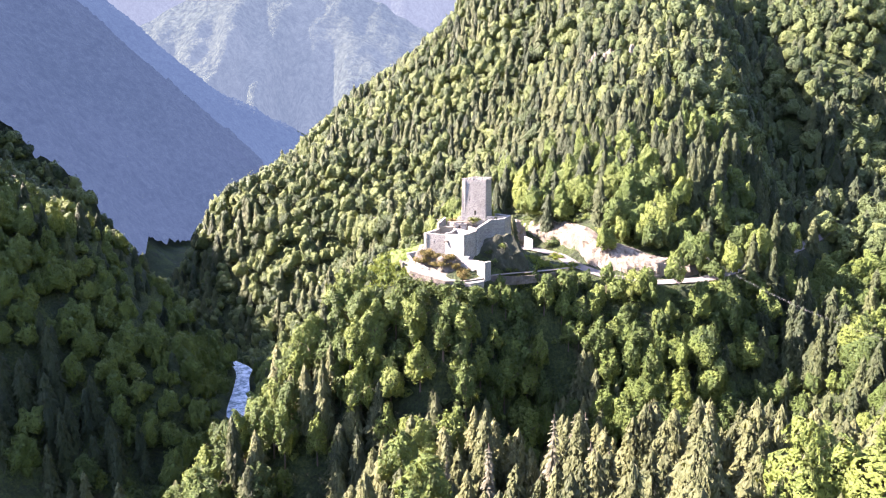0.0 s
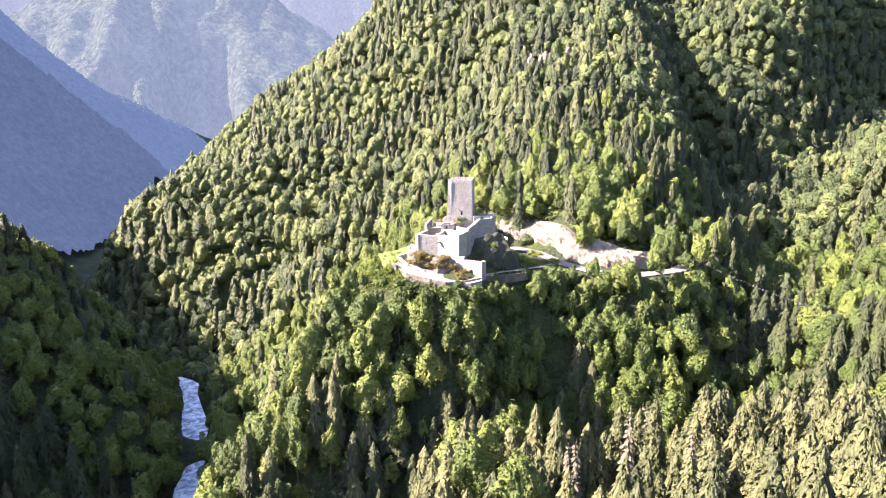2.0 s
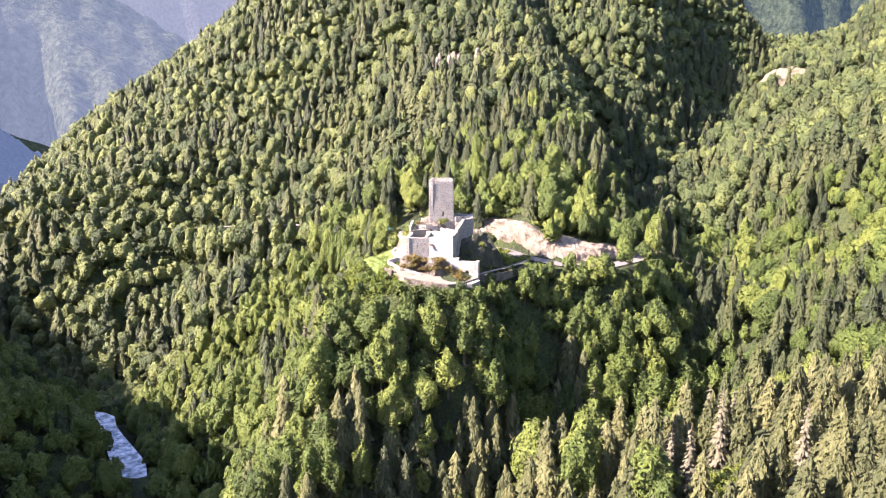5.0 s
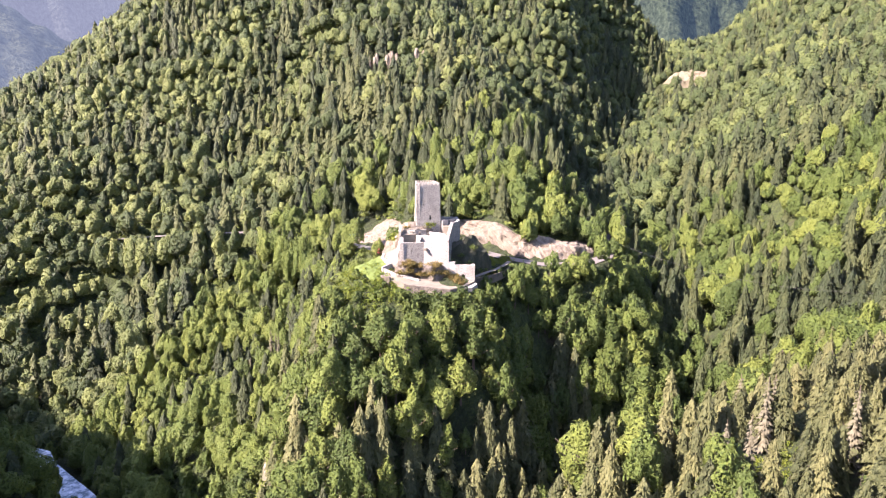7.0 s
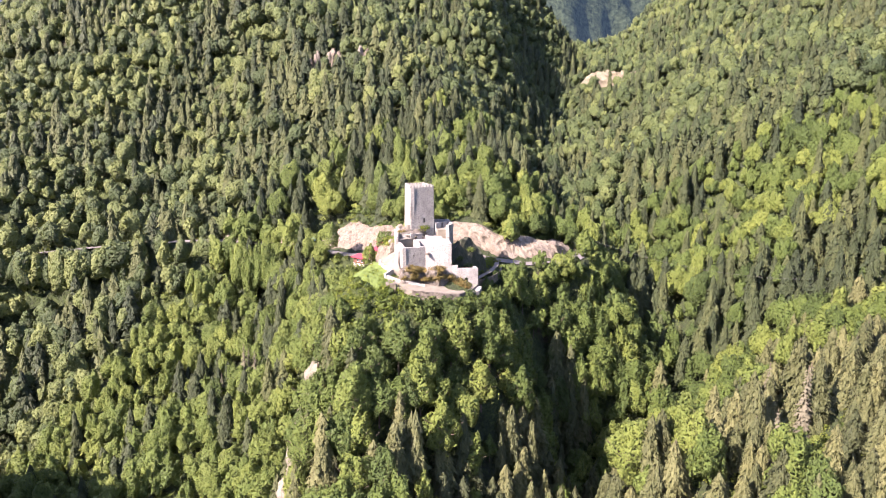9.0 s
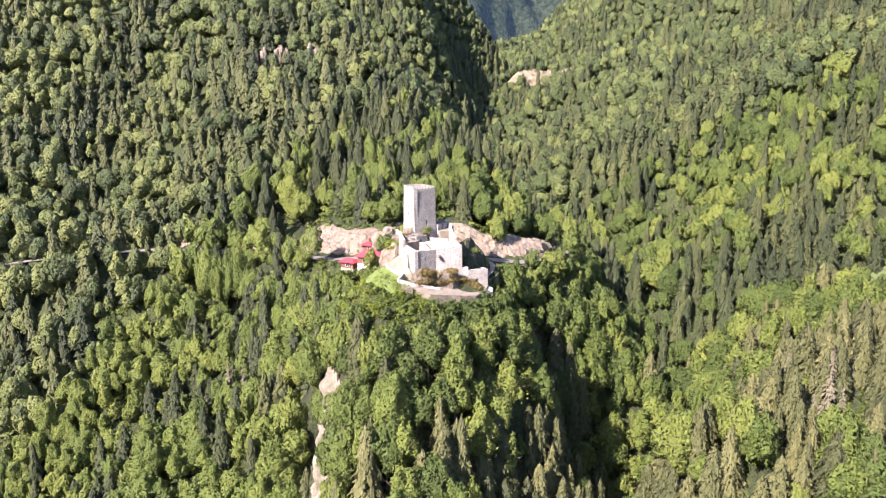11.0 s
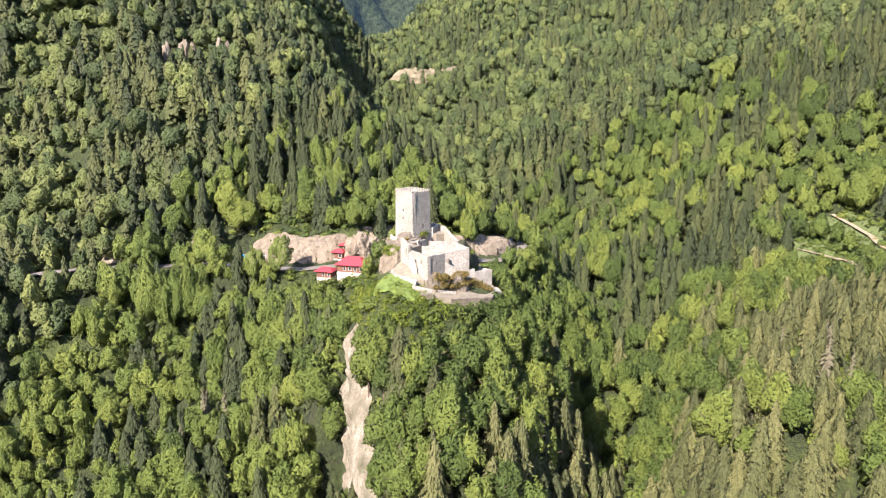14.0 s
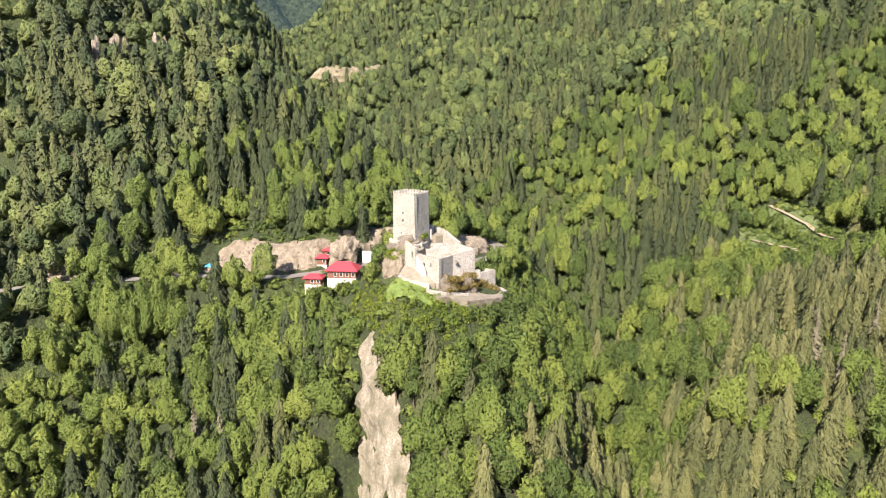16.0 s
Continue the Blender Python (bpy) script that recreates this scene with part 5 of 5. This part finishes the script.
def single_trees(name, protos, pick, data, mats, trunks, label, group):
    """Trees that can be told apart, each a thing of its own with stem and crown."""
    x, y, z, height, width = data[:5]
    crowns = [mesh_arrays("crown", v, f, mats, True, None, m) for v, f, m in protos]
    firsts = []
    for k, i in enumerate(np.nonzero(pick)[0]):
        m = Matrix.Translation((x[i], y[i], z[i] - 0.3)) @ pose(0, 0, 0, 0, 0, rng.uniform(0, 360)) @ Matrix.Diagonal((height[i] * width[i], height[i] * width[i], height[i], 1))
        if k < len(crowns):
            ob = tagged(new(name), label, "tree", group)
            new("trunk", trunks[k % len(trunks)]).parent = ob
            new("crown", crowns[k]).parent = ob
            ob.matrix_basis = m
            firsts.append(ob)
        else:
            ob = firsts[rng.randint(0, len(firsts))]
            scale = Matrix.Diagonal((*ob.scale, 1))
            copy_thing(ob, m @ scale.inverted())


DATA = stands()
X, Y, CON, LOD = DATA[0], DATA[1], DATA[5], DATA[6]
# the trees of the castle spur and of the ridge before it stand as single things
reach = np.where(CON, np.hypot(X - 5, Y - 112), np.hypot((X + 12) * 0.8, Y - 176))
SINGLE = np.zeros(len(X), dtype=bool)
for kind_of in (CON, ~CON):
    order = np.argsort(np.where(kind_of & (LOD == 0), reach, 1e9))[:290]
    SINGLE[order[reach[order] < 1e8]] = True
SINGLE &= LOD == 0
single_trees("broadleaf_tree", BROAD[0], SINGLE & ~CON, DATA, [M_LEAF, M_HEART], [trunk_mesh("trunk", 0.55, 0.022, 5, s) for s in (1, 2, 3)], "green broadleaf tree with a billowing crown on the slope", "broadleaf trees of the spur")
single_trees("spruce", SPRUCE[0], SINGLE & CON, DATA, [M_OLIVE, M_OLIVE_STEM], [trunk_mesh("trunk", 0.97, 0.016, 0, 5)], "tall olive-green spruce with drooping boughs on the slope", "spruces of the near ridge")
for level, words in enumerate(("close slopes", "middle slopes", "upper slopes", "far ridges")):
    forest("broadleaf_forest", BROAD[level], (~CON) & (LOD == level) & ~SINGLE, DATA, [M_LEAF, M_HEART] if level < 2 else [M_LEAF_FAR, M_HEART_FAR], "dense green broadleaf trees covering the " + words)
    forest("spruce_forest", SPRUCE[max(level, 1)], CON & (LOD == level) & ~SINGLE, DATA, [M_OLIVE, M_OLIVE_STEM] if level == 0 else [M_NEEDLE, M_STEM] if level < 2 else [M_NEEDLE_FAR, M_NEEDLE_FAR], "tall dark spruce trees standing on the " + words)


# ---- undergrowth and shrubs ----
def undergrowth():
    xs, ys = zip(strew(-85, 330, 60, 330, 6.4), strew(-200, 330, 330, 560, 14))
    x, y = np.concatenate(xs), np.concatenate(ys)
    z = ground(x, y)
    rd, rz = road_gap(x, y)
    river = np.full(x.shape, 1e9)
    for px, py, _ in along(RIVER, 5.0):
        river = np.minimum(river, np.hypot(x - px, y - py))
    ok = (rd > 4.6) & (river > 6.5) & (np.hypot((x - 3) / 19, (y - 203) / 17) > 1) & clear(x, y, True)
    x, y, z = x[ok], y[ok], z[ok]
    h = rng.uniform(1.8, 4.6, len(x))
    return x, y, z - 0.25 * h, h, rng.uniform(1.0, 1.6, len(x))


LOW = undergrowth()
LOWBUSH = [billow_tree(350 + i, 0, 6, 12, 0.26, 0.55, 0.45, 0.42) for i in range(6)]
forest("undergrowth", LOWBUSH, np.ones(len(LOW[0]), dtype=bool), LOW, [M_LEAF, M_HEART], "low green undergrowth between the trees", "undergrowth")


def shrubs(name, spots, mat, label, group, lo, hi, seed):
    r = random.Random(seed)
    meshes = [mesh_arrays(name, v, f, [mat, mat], False, None, m) for v, f, m in SHRUBS[:4]]
    for cx, cy, cz, spread, count in spots:
        for _ in range(count):
            a, d, h = r.uniform(0, 6.28), spread * math.sqrt(r.random()), r.uniform(lo, hi)
            x, y = cx + math.cos(a) * d, cy + math.sin(a) * d
            z = cz if cz is not None else float(ground(np.array([x]), np.array([y]))[0])
            ob = tagged(new(name, r.choice(meshes)), label, "shrub", group)
            ob.matrix_basis = Matrix.Translation((x, y, z - 0.3 * h)) @ pose(0, 0, 0, 0, 0, r.uniform(0, 360)) @ Matrix.Diagonal((h * 1.5, h * 1.5, h, 1))


shrubs("dry_shrub", [(-5.2, 198.4, 107.4, 2.2, 22), (-2.6, 197.2, 106.6, 1.8, 16), (-6.6, 197.6, 105.2, 2.0, 14), (1.6, 194.6, 106.8, 2.0, 20), (0.6, 193.4, 105.0, 1.8, 14), (3.6, 192.6, 104.6, 1.4, 10), (-2.8, 195.4, 104.4, 1.8, 12), (5.8, 192.0, 102.6, 1.3, 6), (6.5, 189.6, None, 2.6, 22), (3.2, 213.4, 115.2, 1.2, 4)], M_DRYBUSH,
       "golden dry shrub growing on the castle's rock mounds", "dry shrubs of the castle", 1.0, 1.9, 2)
shrubs("green_shrub", [(-12, 204, None, 5, 26), (-15, 196, None, 4, 24), (-11, 212, None, 5, 9), (3.0, 217.4, 112.0, 2.6, 9), (6.6, 218.6, 110.6, 2.2, 6), (43, 212, None, 3.0, 14), (40, 222, None, 3.0, 12), (36, 208, None, 3.0, 12), (24, 198, None, 4.5, 20), (30, 206, None, 4.0, 14), (10.5, 211.0, 115.6, 1.6, 5), (1.5, 217.0, 110.6, 2.4, 9), (-24, 206, None, 6, 20)], M_BUSH,
       "bright green shrub growing on the castle slope", "green shrubs of the castle", 1.2, 2.8, 3)
shrubs("green_shrub", [(12, 97, None, 7, 22), (4, 104, None, 6, 16), (22, 90, None, 7, 20), (-4, 112, None, 5, 12)], M_BUSH, "bright yellow-green bush in a clearing of the ridge", "bushes of the near ridge", 1.4, 2.6, 5)

shrubs("green_shrub", [(-11.8, 189.8, 99.6, 1.2, 4), (-8.0, 187.2, 99.4, 1.4, 5), (-4.0, 184.4, 98.8, 1.4, 5), (0.6, 182.4, 98.2, 1.2, 5), (4.6, 182.4, 97.8, 1.0, 4), (9.5, 183.2, 97.4, 1.2, 5), (10.2, 237.0, 97.0, 2.2, 10), (8.8, 246.0, 95.4, 2.4, 10)], M_LEAF,
       "round green bush at the foot of a wall", "round bushes at the walls", 3.6, 5.6, 7)
shrubs("green_shrub", [(7.5, 252, None, 4.0, 16), (11.5, 260, None, 3.0, 12), (9.5, 270, None, 3.0, 12), (4.0, 243, None, 3.5, 12), (20.5, 248, None, 1.6, 4), (11.0, 280, None, 2.5, 10)], M_LEAF,
       "leafy green bush on the bank below the road", "bushes of the road bank", 1.6, 3.4, 13)
shrubs("dark_shrub", [(14.6, 198.2, 107.4, 1.4, 6), (16.6, 197.6, 105.0, 1.8, 9), (19.4, 197.8, 102.4, 2.4, 12), (22.4, 199.2, 102.0, 2.2, 10), (25.0, 201.5, 102.4, 2.0, 8), (18.4, 199.4, 109.6, 1.6, 7)], M_HEART,
       "dark green shrub clinging to the shaded mossy rock", "shrubs of the shaded rock", 0.9, 2.0, 9)
# bushes all over the two rock mounds before the hall
br = random.Random(31)
mound_bush = [mesh_arrays("dry_shrub", v, f, [M_DRYBUSH, M_DRYBUSH], False, None, m) for v, f, m in SHRUBS[4:7]]
for cx, cy, cz, rx, ry, rz, count in ((-5.0, 199.2, 103.6, 4.2, 2.8, 4.0, 62), (1.4, 195.2, 102.8, 3.7, 2.7, 4.4, 58)):
    for _ in range(count):
        a, up = br.uniform(0, 6.28), br.uniform(0.15, 1.0)
        flat, h = math.sqrt(1 - up * up), br.uniform(0.9, 1.5)
        ob = tagged(new("dry_shrub", br.choice(mound_bush)), "golden dry shrub growing on the castle's rock mounds", "shrub", "dry shrubs of the castle")
        ob.matrix_basis = Matrix.Translation((cx + math.cos(a) * flat * rx, cy + math.sin(a) * flat * ry, cz + up * rz - 0.45 * h)) @ pose(0, 0, 0, 0, 0, br.uniform(0, 360)) @ Matrix.Diagonal((h * 1.5, h * 1.5, h, 1))

# the bright thicket on the west slope below the castle, and bushes on the cliff's ledges
bx, by = strew(-36, 6, 188, 240, 1.8)
bx2, by2 = strew(-66, -16, 180, 218, 2.6)
s2, n2 = cliff_frame(bx2, by2)
ledge = (s2 > -8) & (s2 < 40) & (n2 > -3.0) & (n2 < 1.5) & (rng.uniform(0, 1, len(bx2)) < 0.16)
slope_in = (np.hypot((bx + 14) / 19, (by - 213) / 22) < 1) & (np.hypot((bx - 4) / 14, (by - 206) / 16) > 1) & (cliff_frame(bx, by)[1] < -1.5) & ((np.hypot((bx + 10.8) / 6, (by - 207.5) / 7.5) > 1) | (rng.uniform(0, 1, len(bx)) < 0.25))
bx, by = np.concatenate([bx[slope_in], bx2[ledge]]), np.concatenate([by[slope_in], by2[ledge]])
bh = rng.uniform(1.5, 3.4, len(bx))
forest("thicket", SHRUBS, np.ones(len(bx), dtype=bool), (bx, by, ground(bx, by) - 0.25 * bh, bh, rng.uniform(1.0, 1.5, len(bx))), [M_BUSH, M_BUSH], "bright yellow-green thicket on the slope below the castle", "thicket")

# the lush grass bank under the ramp
M_GRASS = plain_material("lush_grass", (0.088, 0.132, 0.024), 0.9, 0.6, 0.9)


M_MEADOW = plain_material("rough_meadow_grass", (0.062, 0.086, 0.026), 0.95, 0.6, 0.35)


def grass_bank(cx, cy, rx, ry, lift, mat, label):
    """A ragged patch of long grass draped over the slope, tufted."""
    gx, gy = np.meshgrid(np.arange(cx - rx, cx + rx, 0.5), np.arange(cy - ry, cy + ry, 0.5))
    z = ground(gx, gy)
    far = np.hypot((gx - cx) / rx, (gy - cy) / ry) + 0.12 * waves(gx, gy, 5, 31)
    z = z + np.where(far < 1, lift + 0.28 * waves(gx, gy, 1.6, 32), -0.6)
    h, w = gx.shape
    i = (np.arange(h - 1)[:, None] * w + np.arange(w - 1)[None]).ravel()
    tagged(new("grass_bank", mesh_arrays("grass_bank", np.stack([gx.ravel(), gy.ravel(), z.ravel()], 1), np.stack([i, i + 1, i + w + 1, i + w], 1), [mat], True)),
           label, "grass", kind="stuff")


grass_bank(-10.8, 207.5, 6.5, 8.0, 0.9, M_GRASS, "bright lush grass bank below the castle ramp")
grass_bank(133, 86, 24, 20, 0.15, M_MEADOW, "rough yellow-green grass beside the forest tracks")
# growth along the brow of the road cuts
brow = along([(46, 305, 0), (43, 290, 0), (41, 276, 0), (36, 261, 0), (33, 255, 0), (41, 253, 0), (49, 244, 0), (55, 230, 0), (59, 224, 0), (64, 221, 0), (76, 216, 0), (94, 228, 0)], 0.42)
bx, by = brow[:, 0] + rng.uniform(-2, 8, len(brow)), brow[:, 1] + rng.uniform(-2, 8, len(brow))
bank = along([(46, 203, 0), (54, 194, 0), (64, 187, 0), (76, 190, 0), (90, 201, 0), (104, 212, 0)], 0.6)
bank = np.concatenate([bank, along([(11, 252, 0), (5, 243, 0), (-4, 236, 0), (-12, 230, 0), (-20, 224, 0)], 0.35)])
bx, by = np.concatenate([bx, bank[:, 0] + rng.uniform(-4, 4, len(bank))]), np.concatenate([by, bank[:, 1] + rng.uniform(-4, 4, len(bank))])
for line in TRACKS:
    p = np.repeat(along([(a, b, 0.0) for a, b in line], 1.6), 8, axis=0)
    out, over = rng.uniform(-12, 34, len(p)), rng.uniform(-4, 4, len(p))
    p, out, over = p[np.abs(out) > 3.2], out[np.abs(out) > 3.2], over[np.abs(out) > 3.2]
    bx, by = np.concatenate([bx, p[:, 0] - 0.97 * out + 0.23 * over]), np.concatenate([by, p[:, 1] + 0.23 * out + 0.97 * over])
off_road = road_gap(bx, by)[0] > 4.2
bx, by = bx[off_road], by[off_road]
bh = rng.uniform(1.6, 4.4, len(bx))
forest("brow_thicket", LOWBUSH, np.ones(len(bx), dtype=bool), (bx, by, ground(bx, by) - 0.2 * bh, bh, rng.uniform(1.1, 1.6, len(bx))), [M_LEAF, M_HEART], "green bushes overhanging the brow of the road cut", "thicket")

# bleached dead spruces
bare = [mesh_arrays("crown", v, f, [M_DEAD, M_DEAD], False, None, m) for v, f, m in [spruce(900 + i, 18, 0, 5, 3, 0.11) for i in range(3)]]
stem = trunk_mesh("trunk", 0.97, 0.012, 0, 8)
dr = random.Random(12)
for k in range(16):
    x, y = dr.uniform(0, 55), dr.uniform(84, 124)
    if k > 11:
        x, y = dr.uniform(-35, -5), dr.uniform(240, 300)
    h = dr.uniform(12, 18)
    ob = tagged(new("dead_spruce"), "bleached grey dead spruce with bare drooping boughs", "tree", "dead spruces")
    new("trunk", stem).parent = ob
    new("crown", bare[k % 3]).parent = ob
    ob.matrix_basis = Matrix.Translation((x, y, float(ground(np.array([x]), np.array([y]))[0]) - 0.3)) @ pose(0, 0, 0, 0, 0, dr.uniform(0, 360)) @ Matrix.Diagonal((h, h, h, 1))
